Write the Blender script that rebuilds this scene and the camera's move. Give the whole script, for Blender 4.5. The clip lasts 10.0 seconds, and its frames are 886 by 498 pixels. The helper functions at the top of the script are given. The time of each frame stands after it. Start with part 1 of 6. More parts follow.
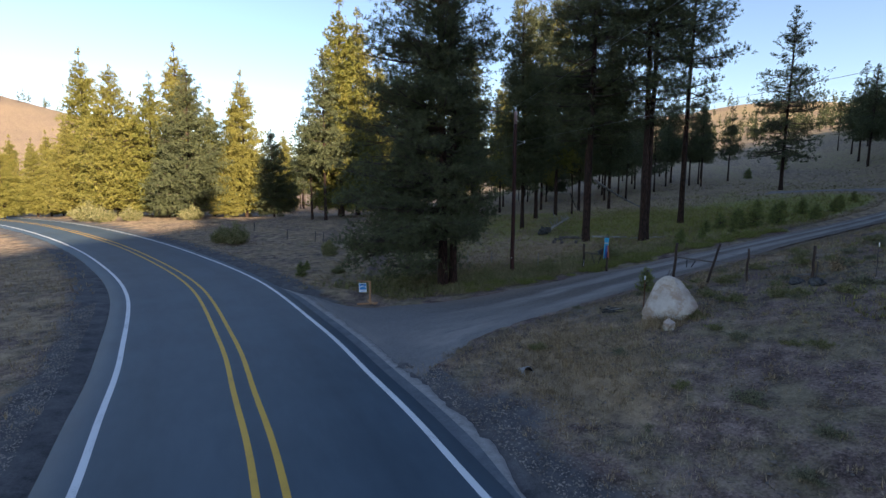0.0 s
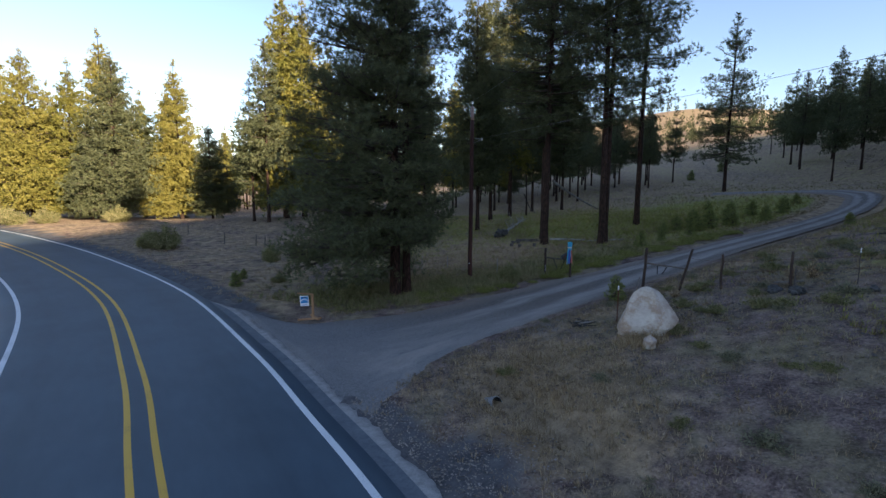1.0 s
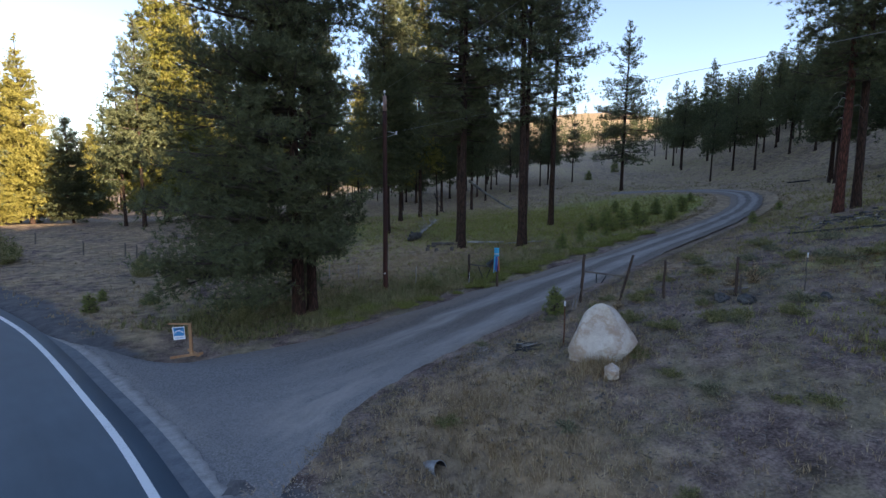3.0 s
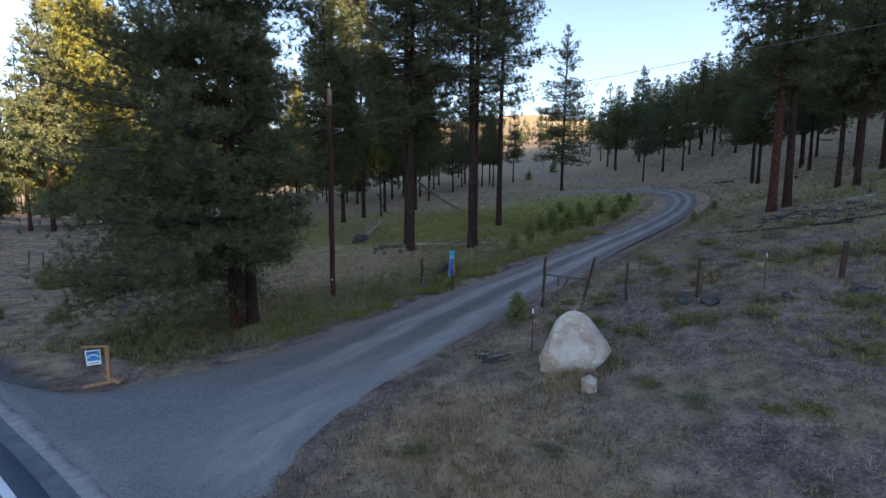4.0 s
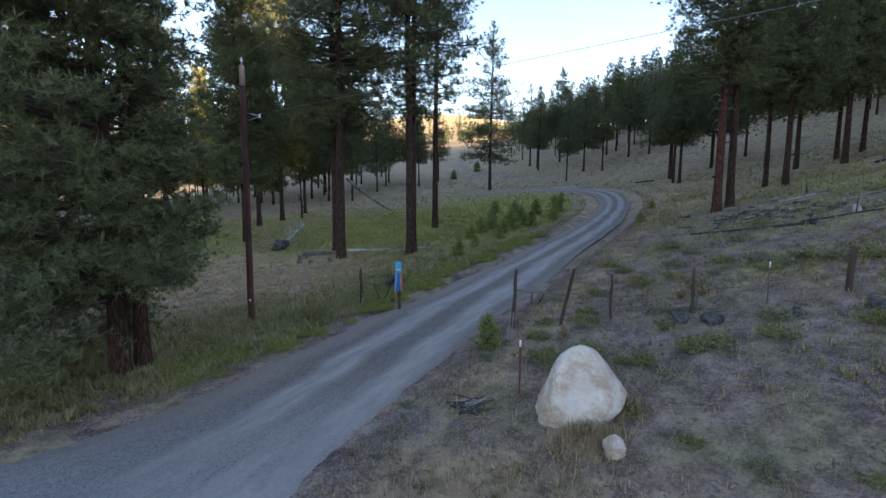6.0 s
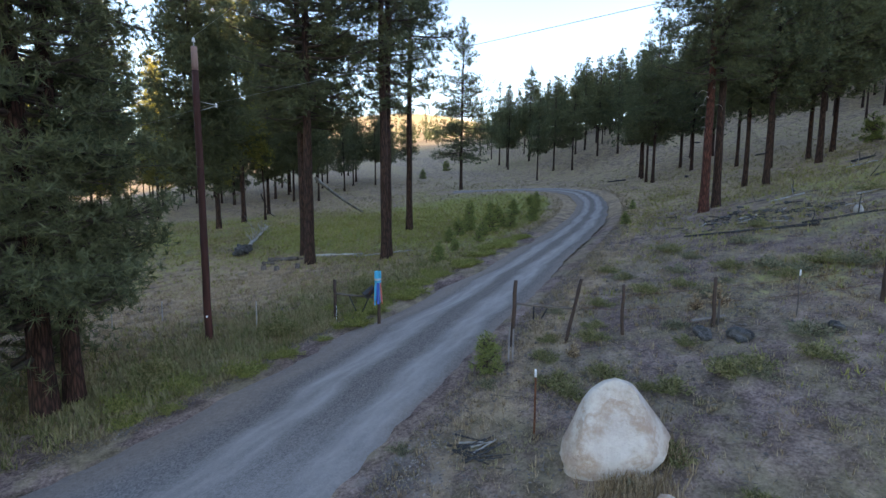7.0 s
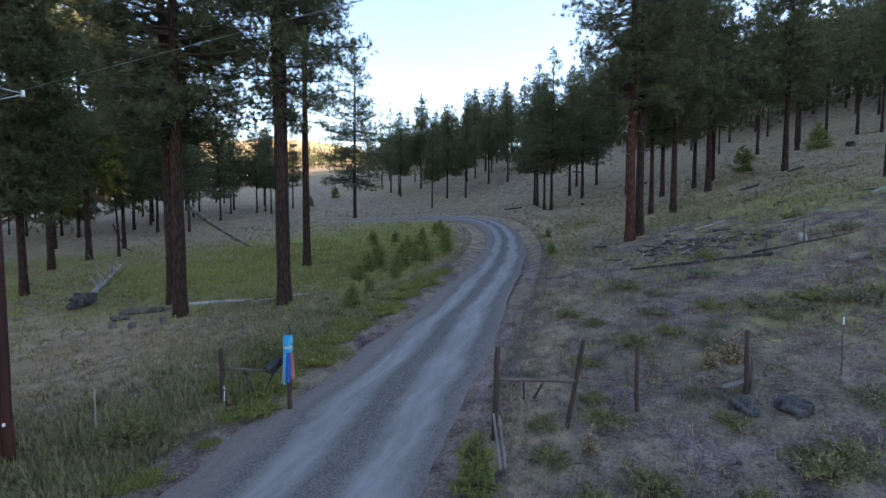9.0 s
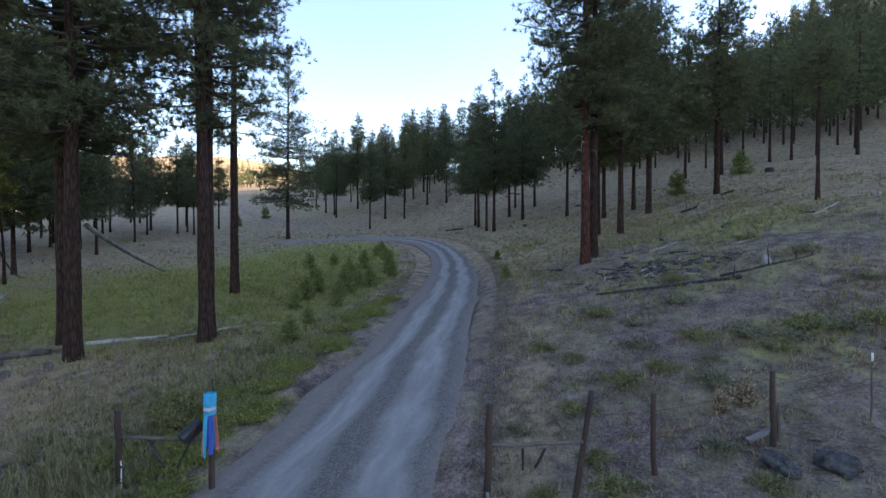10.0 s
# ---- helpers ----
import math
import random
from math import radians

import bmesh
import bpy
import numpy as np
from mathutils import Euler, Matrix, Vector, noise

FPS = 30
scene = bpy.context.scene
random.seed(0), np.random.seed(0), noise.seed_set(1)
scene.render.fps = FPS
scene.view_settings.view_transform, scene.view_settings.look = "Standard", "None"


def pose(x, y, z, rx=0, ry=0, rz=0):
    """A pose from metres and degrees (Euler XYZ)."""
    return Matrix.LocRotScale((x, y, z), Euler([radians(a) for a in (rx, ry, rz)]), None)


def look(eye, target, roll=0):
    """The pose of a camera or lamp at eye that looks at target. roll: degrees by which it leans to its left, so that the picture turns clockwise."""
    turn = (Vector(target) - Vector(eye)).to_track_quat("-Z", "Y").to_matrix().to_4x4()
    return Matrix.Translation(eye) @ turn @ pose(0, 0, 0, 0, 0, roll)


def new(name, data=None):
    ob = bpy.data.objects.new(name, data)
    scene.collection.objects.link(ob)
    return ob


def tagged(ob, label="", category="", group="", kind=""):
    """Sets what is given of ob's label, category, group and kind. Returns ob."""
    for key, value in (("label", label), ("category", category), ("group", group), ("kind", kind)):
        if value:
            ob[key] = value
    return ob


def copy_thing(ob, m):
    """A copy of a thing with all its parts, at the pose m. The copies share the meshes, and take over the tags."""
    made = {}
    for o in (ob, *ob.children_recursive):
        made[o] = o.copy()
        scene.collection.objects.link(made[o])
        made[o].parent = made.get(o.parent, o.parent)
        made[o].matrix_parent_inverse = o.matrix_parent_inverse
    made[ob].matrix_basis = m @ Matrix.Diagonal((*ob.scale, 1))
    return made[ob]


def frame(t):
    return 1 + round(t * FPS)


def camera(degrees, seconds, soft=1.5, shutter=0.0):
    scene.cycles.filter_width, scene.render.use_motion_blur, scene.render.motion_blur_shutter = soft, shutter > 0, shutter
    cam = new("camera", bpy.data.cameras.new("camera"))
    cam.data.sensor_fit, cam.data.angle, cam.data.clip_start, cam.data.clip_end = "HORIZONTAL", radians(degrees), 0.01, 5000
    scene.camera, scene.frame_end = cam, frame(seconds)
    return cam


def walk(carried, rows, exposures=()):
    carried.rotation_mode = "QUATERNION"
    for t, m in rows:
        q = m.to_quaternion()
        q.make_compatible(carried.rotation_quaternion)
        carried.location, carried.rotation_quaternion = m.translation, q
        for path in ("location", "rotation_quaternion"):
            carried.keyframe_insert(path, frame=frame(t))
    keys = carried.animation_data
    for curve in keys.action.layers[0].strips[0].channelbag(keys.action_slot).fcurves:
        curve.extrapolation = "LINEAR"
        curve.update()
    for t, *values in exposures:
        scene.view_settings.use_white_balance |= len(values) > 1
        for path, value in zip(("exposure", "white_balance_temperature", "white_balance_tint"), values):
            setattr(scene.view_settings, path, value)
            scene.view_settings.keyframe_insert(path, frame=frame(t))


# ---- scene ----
cam = camera(84.3, 10.0)
PATH = [
    (0, (-0.173, -0.244, 5.033), (-0.151, 1.741, 4.795), 0.2),
    (0.5, (-0.199, 0.886, 5.042), (-0.071, 2.867, 4.804), 0.2),
    (1, (-0.162, 1.982, 5.053), (0.055, 3.956, 4.817), 0.4),
    (1.5, (-0.099, 2.924, 5.066), (0.207, 4.886, 4.828), 0.5),
    (2, (-0.078, 3.715, 5.082), (0.311, 5.663, 4.846), 0.5),
    (2.5, (-0.082, 4.406, 5.111), (0.399, 6.333, 4.874), 0.4),
    (4, (-0.262, 6.295, 5.14), (0.558, 8.104, 4.904), 0.3),
    (4.5, (-0.213, 7.019, 5.154), (0.691, 8.788, 4.918), 0.3),
    (5, (-0.124, 7.804, 5.164), (0.85, 9.535, 4.927), 0.3),
    (5.5, (0.049, 8.656, 5.17), (1.09, 10.347, 4.932), 0.3),
    (7, (0.805, 11.401, 5.198), (2.017, 12.973, 4.958), 0.2),
    (7.5, (1.121, 12.353, 5.207), (2.395, 13.877, 4.969), 0.2),
    (8, (1.451, 13.325, 5.23), (2.812, 14.775, 5.016), 0.1),
    (8.5, (1.836, 14.296, 5.263), (3.28, 15.668, 5.092), 0.1),
    (9, (2.292, 15.252, 5.286), (3.842, 16.509, 5.157), -0.1),
    (9.5, (2.816, 16.138, 5.307), (4.462, 17.27, 5.22), -0.2),
    (10, (3.448, 16.975, 5.321), (5.154, 18.017, 5.277), -0.1),
]
walk(cam, [(t, look(eye, target, roll)) for t, eye, target, roll in PATH],
     [(0.0, 1.84, 6350, 18), (2.5, 2.18, 6500, 20), (5.0, 2.70, 6750, 19), (7.5, 3.10, 6950, 18), (10.0, 2.92, 6560, 20)])

# ---- light: a low evening sun behind the ridge to the south-east, and the open sky ----
SUN_WAY = Vector((0.602, -0.799, 0.0)).normalized()
SUN_HEIGHT = radians(17.5)
world = bpy.data.worlds.new("sky")
scene.world = world
world.use_nodes = True
wn = world.node_tree.nodes
wn.clear()
w_out = wn.new("ShaderNodeOutputWorld")
w_bg = wn.new("ShaderNodeBackground")
w_sky = wn.new("ShaderNodeTexSky")
w_sky.sky_type = "NISHITA"
w_sky.sun_disc = False
w_sky.sun_elevation = SUN_HEIGHT
w_sky.sun_rotation = math.atan2(SUN_WAY.x, SUN_WAY.y)
w_sky.air_density, w_sky.dust_density, w_sky.ozone_density = 1.0, 0.2, 1.4
w_bg.inputs["Strength"].default_value = 0.075
world.node_tree.links.new(w_sky.outputs[0], w_bg.inputs[0])
world.node_tree.links.new(w_bg.outputs[0], w_out.inputs[0])

sun = new("sun", bpy.data.lights.new("sun", "SUN"))
sun.data.energy, sun.data.angle, sun.data.color = 5.0, radians(0.53), (1.0, 0.83, 0.55)
sun_from = SUN_WAY * math.cos(SUN_HEIGHT) + Vector((0, 0, math.sin(SUN_HEIGHT)))
sun.matrix_world = look(sun_from * 300, (0, 0, 0))

# ---- materials ----
def material(name):
    m = bpy.data.materials.new(name)
    m.use_nodes = True
    nt = m.node_tree
    nt.nodes.clear()
    out = nt.nodes.new("ShaderNodeOutputMaterial")
    return m, nt, out


def link(nt, a, b):
    nt.links.new(a, b)


def principled(nt, out, rough=0.8, metal=0.0, spec=0.3):
    p = nt.nodes.new("ShaderNodeBsdfPrincipled")
    p.inputs["Roughness"].default_value = rough
    p.inputs["Metallic"].default_value = metal
    p.inputs["Specular IOR Level"].default_value = spec
    nt.links.new(p.outputs[0], out.inputs["Surface"])
    return p


def coords(nt, scale=(1, 1, 1), kind="Object"):
    tc = nt.nodes.new("ShaderNodeTexCoord")
    mp = nt.nodes.new("ShaderNodeMapping")
    mp.inputs["Scale"].default_value = scale
    nt.links.new(tc.outputs[kind], mp.inputs[0])
    return mp.outputs[0]


def noise_of(nt, vec, scale, detail=4.0, rough=0.55):
    n = nt.nodes.new("ShaderNodeTexNoise")
    n.inputs["Scale"].default_value = scale
    n.inputs["Detail"].default_value = detail
    n.inputs["Roughness"].default_value = rough
    nt.links.new(vec, n.inputs["Vector"])
    return n.outputs["Fac"]


def ramp(nt, fac, *stops):
    r = nt.nodes.new("ShaderNodeValToRGB")
    e = r.color_ramp.elements
    while len(e) < len(stops):
        e.new(0.5)
    for el, (pos, col) in zip(e, stops):
        el.position = pos
        el.color = (*col, 1.0) if len(col) == 3 else col
    nt.links.new(fac, r.inputs[0])
    return r.outputs[0]


def mix(nt, fac, a, b, mode="MIX"):
    n = nt.nodes.new("ShaderNodeMix")
    n.data_type, n.blend_type = "RGBA", mode
    for sock, val in ((n.inputs[0], fac), (n.inputs[6], a), (n.inputs[7], b)):
        if isinstance(val, (int, float)):
            sock.default_value = val
        elif isinstance(val, tuple):
            sock.default_value = (*val, 1.0)
        else:
            nt.links.new(val, sock)
    return n.outputs[2]


def arith(nt, op, a, b=0.0, clamp=False):
    n = nt.nodes.new("ShaderNodeMath")
    n.operation, n.use_clamp = op, clamp
    for sock, val in ((n.inputs[0], a), (n.inputs[1], b)):
        if isinstance(val, (int, float)):
            sock.default_value = val
        else:
            nt.links.new(val, sock)
    return n.outputs[0]


def bump(nt, p, height, strength=0.5, distance=0.02):
    b = nt.nodes.new("ShaderNodeBump")
    b.inputs["Strength"].default_value = strength
    b.inputs["Distance"].default_value = distance
    nt.links.new(height, b.inputs["Height"])
    nt.links.new(b.outputs[0], p.inputs["Normal"])


def plain(name, dark, light, scale=8.0, rough=0.8, metal=0.0, spec=0.3, relief=0.3, stretch=(1, 1, 1), dist=0.01):
    """A surface with grain at two scales between two colours."""
    m, nt, out = material(name)
    p = principled(nt, out, rough, metal, spec)
    v = coords(nt, stretch)
    big = noise_of(nt, v, scale * 0.18, 3)
    small = noise_of(nt, v, scale, 6, 0.65)
    f = arith(nt, "ADD", arith(nt, "MULTIPLY", big, 0.55), arith(nt, "MULTIPLY", small, 0.45))
    link(nt, ramp(nt, f, (0.36, dark), (0.64, light)), p.inputs["Base Color"])
    bump(nt, p, small, relief, dist)
    return m


def island_random(nt):
    g = nt.nodes.new("ShaderNodeNewGeometry")
    return g.outputs["Random Per Island"]


def object_random(nt):
    g = nt.nodes.new("ShaderNodeObjectInfo")
    return g.outputs["Random"]


def needle_material(name, dark, light, dry):
    m, nt, out = material(name)
    v = coords(nt)
    f = arith(nt, "ADD", arith(nt, "MULTIPLY", noise_of(nt, v, 0.55, 3), 0.6), arith(nt, "MULTIPLY", island_random(nt), 0.4))
    col = ramp(nt, f, (0.3, dark), (0.55, light), (0.85, dry))
    ob = object_random(nt)
    col = mix(nt, arith(nt, "MULTIPLY", ob, 0.35), col, dry)
    d = nt.nodes.new("ShaderNodeBsdfDiffuse")
    t = nt.nodes.new("ShaderNodeBsdfTranslucent")
    g = nt.nodes.new("ShaderNodeBsdfGlossy")
    g.inputs["Roughness"].default_value = 0.45
    g.inputs["Color"].default_value = (0.5, 0.55, 0.5, 1)
    for n in (d, t):
        link(nt, col, n.inputs["Color"])
    a = nt.nodes.new("ShaderNodeMixShader")
    a.inputs[0].default_value = 0.25
    link(nt, d.outputs[0], a.inputs[1])
    link(nt, t.outputs[0], a.inputs[2])
    b = nt.nodes.new("ShaderNodeMixShader")
    b.inputs[0].default_value = 0.02
    link(nt, a.outputs[0], b.inputs[1])
    link(nt, g.outputs[0], b.inputs[2])
    link(nt, b.outputs[0], out.inputs["Surface"])
    return m


def blade_material(name, *stops):
    m, nt, out = material(name)
    v = coords(nt)
    f = arith(nt, "ADD", arith(nt, "MULTIPLY", noise_of(nt, v, 0.35, 3), 0.5), arith(nt, "MULTIPLY", island_random(nt), 0.5))
    col = ramp(nt, f, *stops)
    d = nt.nodes.new("ShaderNodeBsdfDiffuse")
    t = nt.nodes.new("ShaderNodeBsdfTranslucent")
    for n in (d, t):
        link(nt, col, n.inputs["Color"])
    a = nt.nodes.new("ShaderNodeMixShader")
    a.inputs[0].default_value = 0.25
    link(nt, d.outputs[0], a.inputs[1])
    link(nt, t.outputs[0], a.inputs[2])
    link(nt, a.outputs[0], out.inputs["Surface"])
    return m


def bark_material(name, crack, plate, warm):
    """Furrowed pine bark: tall plates with dark cracks between them."""
    m, nt, out = material(name)
    p = principled(nt, out, 0.9, 0, 0.15)
    v = coords(nt, (1, 1, 0.14))
    vo = nt.nodes.new("ShaderNodeTexVoronoi")
    vo.feature = "DISTANCE_TO_EDGE"
    vo.inputs["Scale"].default_value = 15.0
    link(nt, v, vo.inputs["Vector"])
    fine = noise_of(nt, v, 22, 6, 0.7)
    edge = arith(nt, "MULTIPLY", vo.outputs["Distance"], 3.2, True)
    body = ramp(nt, fine, (0.35, plate), (0.68, warm))
    tone = noise_of(nt, coords(nt), 0.5, 2)
    body = mix(nt, arith(nt, "MULTIPLY", tone, 0.5), body, crack)
    link(nt, mix(nt, edge, crack, body), p.inputs["Base Color"])
    h = arith(nt, "ADD", edge, arith(nt, "MULTIPLY", fine, 0.4))
    bump(nt, p, h, 0.8, 0.03)
    return m


MAT = {}
MAT["bark"] = bark_material("pine_bark", (0.018, 0.013, 0.011), (0.072, 0.039, 0.030), (0.118, 0.064, 0.047))
MAT["bark_rust"] = bark_material("rust_brown_bark", (0.018, 0.012, 0.010), (0.080, 0.040, 0.032), (0.13, 0.064, 0.048))
MAT["bark_red"] = bark_material("red_pine_bark", (0.03, 0.015, 0.012), (0.125, 0.046, 0.034), (0.19, 0.075, 0.054))
MAT["limb"] = plain("limb_bark", (0.03, 0.024, 0.02), (0.10, 0.075, 0.06), 10, 0.9)
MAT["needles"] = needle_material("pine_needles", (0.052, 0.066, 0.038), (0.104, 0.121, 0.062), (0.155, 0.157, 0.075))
# a golden copy of the pine needles, with low sunlight put into its colour
MAT["needles_sun_tint"] = needle_material("sun_tinted_pine_needles", (0.086, 0.097, 0.023), (0.20, 0.193, 0.045), (0.315, 0.265, 0.078))
MAT["needles_young"] = needle_material("young_pine_needles", (0.100, 0.132, 0.042), (0.19, 0.222, 0.068), (0.28, 0.29, 0.098))
MAT["dead_wood"] = plain("weathered_wood", (0.16, 0.15, 0.14), (0.42, 0.40, 0.37), 14, 0.85, stretch=(1, 1, 0.2))
MAT["grey_post"] = plain("grey_post_wood", (0.05, 0.042, 0.036), (0.15, 0.125, 0.11), 18, 0.9, stretch=(1, 1, 0.15))
MAT["dark_post"] = plain("dark_post_wood", (0.03, 0.020, 0.016), (0.085, 0.055, 0.043), 18, 0.9, stretch=(1, 1, 0.15))
MAT["pole"] = plain("treated_pole_wood", (0.024, 0.009, 0.008), (0.070, 0.024, 0.019), 12, 0.75, stretch=(1, 1, 0.06))
MAT["grey_board"] = plain("dull_grey_board", (0.10, 0.088, 0.080), (0.23, 0.20, 0.18), 16, 0.9, stretch=(1, 1, 0.15))
MAT["pole_top"] = plain("bleached_pole_top", (0.20, 0.12, 0.10), (0.36, 0.25, 0.21), 12, 0.8, stretch=(1, 1, 0.06))
MAT["new_wood"] = plain("fresh_sawn_wood", (0.28, 0.14, 0.07), (0.45, 0.26, 0.14), 16, 0.7, stretch=(1, 1, 0.2))
MAT["black_plastic"] = plain("black_plastic", (0.010, 0.010, 0.012), (0.022, 0.022, 0.026), 20, 0.4, spec=0.5, relief=0.05)
MAT["wire"] = plain("grey_wire", (0.14, 0.14, 0.15), (0.22, 0.22, 0.23), 10, 0.4, 0.8)
MAT["galvanised"] = plain("galvanised_steel", (0.30, 0.31, 0.32), (0.55, 0.56, 0.57), 12, 0.45, 0.85)
MAT["rust"] = plain("rusty_steel", (0.07, 0.025, 0.015), (0.20, 0.08, 0.04), 25, 0.8, 0.3)
MAT["white_paint"] = plain("white_paint", (0.62, 0.62, 0.62), (0.82, 0.82, 0.82), 30, 0.6, relief=0.1)
MAT["char"] = plain("charred_wood", (0.012, 0.012, 0.013), (0.06, 0.058, 0.058), 10, 0.9)


MAT["lichen_wood"] = plain("lichened_dark_wood", (0.010, 0.010, 0.011), (0.13, 0.128, 0.125), 40, 0.9, relief=0.9, dist=0.04)


def cloth(name, col):
    return plain(name, tuple(c * 0.8 for c in col), col, 30, 0.8, relief=0.15)


MAT["cloth_sky"] = cloth("sky_blue_cloth", (0.10, 0.66, 0.92))
MAT["cloth_blue"] = cloth("deep_blue_cloth", (0.10, 0.20, 0.66))
MAT["cloth_orange"] = cloth("orange_cloth", (0.92, 0.40, 0.22))
MAT["cloth_pink"] = cloth("rose_cloth", (0.70, 0.22, 0.22))
MAT["sign_blue"] = plain("blue_sign_print", (0.02, 0.17, 0.42), (0.04, 0.26, 0.55), 5, 0.5, relief=0.0)
MAT["sign_white"] = plain("white_sign_board", (0.66, 0.68, 0.70), (0.80, 0.82, 0.84), 8, 0.5, relief=0.0)
MAT["sign_dark"] = plain("dark_sign_print", (0.015, 0.03, 0.07), (0.02, 0.05, 0.10), 5, 0.5, relief=0.0)


def boulder_material():
    m, nt, out = material("pale_boulder_rock")
    p = principled(nt, out, 0.85, 0, 0.2)
    v = coords(nt)
    big = noise_of(nt, v, 1.6, 4)
    fine = noise_of(nt, v, 14, 8, 0.7)
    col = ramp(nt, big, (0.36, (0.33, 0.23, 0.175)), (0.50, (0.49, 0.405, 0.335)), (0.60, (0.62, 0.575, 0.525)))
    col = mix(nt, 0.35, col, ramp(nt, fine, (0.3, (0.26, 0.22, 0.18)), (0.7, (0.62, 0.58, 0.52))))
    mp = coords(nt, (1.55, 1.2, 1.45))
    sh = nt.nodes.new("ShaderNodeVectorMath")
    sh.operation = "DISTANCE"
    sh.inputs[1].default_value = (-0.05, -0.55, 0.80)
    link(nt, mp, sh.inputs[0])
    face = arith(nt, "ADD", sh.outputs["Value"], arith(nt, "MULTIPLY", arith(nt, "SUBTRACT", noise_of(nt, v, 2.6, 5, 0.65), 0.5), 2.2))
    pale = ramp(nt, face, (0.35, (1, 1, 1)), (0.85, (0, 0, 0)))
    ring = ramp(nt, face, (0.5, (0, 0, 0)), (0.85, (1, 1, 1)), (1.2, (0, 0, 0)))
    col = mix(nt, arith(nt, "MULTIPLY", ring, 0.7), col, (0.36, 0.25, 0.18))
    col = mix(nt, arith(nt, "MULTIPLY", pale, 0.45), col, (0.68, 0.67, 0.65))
    link(nt, col, p.inputs["Base Color"])
    bump(nt, p, arith(nt, "ADD", fine, arith(nt, "MULTIPLY", noise_of(nt, v, 4, 6), 1.8)), 0.8, 0.05)
    return m


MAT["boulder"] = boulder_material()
MAT["field_stone"] = plain("dark_field_stone", (0.075, 0.064, 0.058), (0.19, 0.165, 0.15), 9, 0.95)
MAT["rock"] = plain("grey_brown_rock", (0.14, 0.12, 0.105), (0.34, 0.30, 0.27), 9, 0.9)


def asphalt_material():
    """Smooth dark blue-grey asphalt with paler wheel paths and dust."""
    m, nt, out = material("asphalt")
    p = principled(nt, out, 0.62, 0, 0.5)
    v = coords(nt)
    grain = noise_of(nt, v, 90, 4, 0.8)
    wide = noise_of(nt, v, 0.35, 4)
    uv = nt.nodes.new("ShaderNodeUVMap")
    uv.uv_map = "UVMap"
    sep = nt.nodes.new("ShaderNodeSeparateXYZ")
    link(nt, uv.outputs[0], sep.inputs[0])
    lane = arith(nt, "ABSOLUTE", arith(nt, "SINE", arith(nt, "MULTIPLY", sep.outputs[0], math.pi * 4)))
    streak = noise_of(nt, coords(nt, (1, 0.03, 1), "UV"), 30, 5)
    f = arith(nt, "ADD", arith(nt, "MULTIPLY", wide, 0.5), arith(nt, "MULTIPLY", streak, 0.35))
    f = arith(nt, "ADD", f, arith(nt, "MULTIPLY", lane, 0.12))
    col = ramp(nt, f, (0.34, (0.022, 0.049, 0.076)), (0.68, (0.050, 0.089, 0.126)))
    col = mix(nt, 0.25, col, ramp(nt, grain, (0.3, (0.02, 0.024, 0.030)), (0.75, (0.085, 0.105, 0.125))))
    link(nt, col, p.inputs["Base Color"])
    bump(nt, p, grain, 0.35, 0.004)
    return m


MAT["asphalt"] = asphalt_material()
MAT["dusty_asphalt"] = plain("dusty_asphalt", (0.075, 0.092, 0.112), (0.135, 0.150, 0.168), 16, 0.85)
MAT["old_asphalt"] = plain("dusty_old_asphalt", (0.20, 0.195, 0.19), (0.34, 0.33, 0.32), 22, 0.9)


def paint_material(name, col, worn):
    m, nt, out = material(name)
    p = principled(nt, out, 0.6, 0, 0.3)
    v = coords(nt)
    f = arith(nt, "ADD", arith(nt, "MULTIPLY", noise_of(nt, v, 40, 5, 0.7), 0.6), arith(nt, "MULTIPLY", noise_of(nt, v, 1.2, 3), 0.4))
    link(nt, ramp(nt, f, (0.32, worn), (0.46, col)), p.inputs["Base Color"])
    return m


MAT["line_white"] = paint_material("white_road_paint", (0.62, 0.64, 0.66), (0.30, 0.31, 0.33))
MAT["line_yellow"] = paint_material("yellow_road_paint", (0.60, 0.36, 0.055), (0.28, 0.18, 0.06))


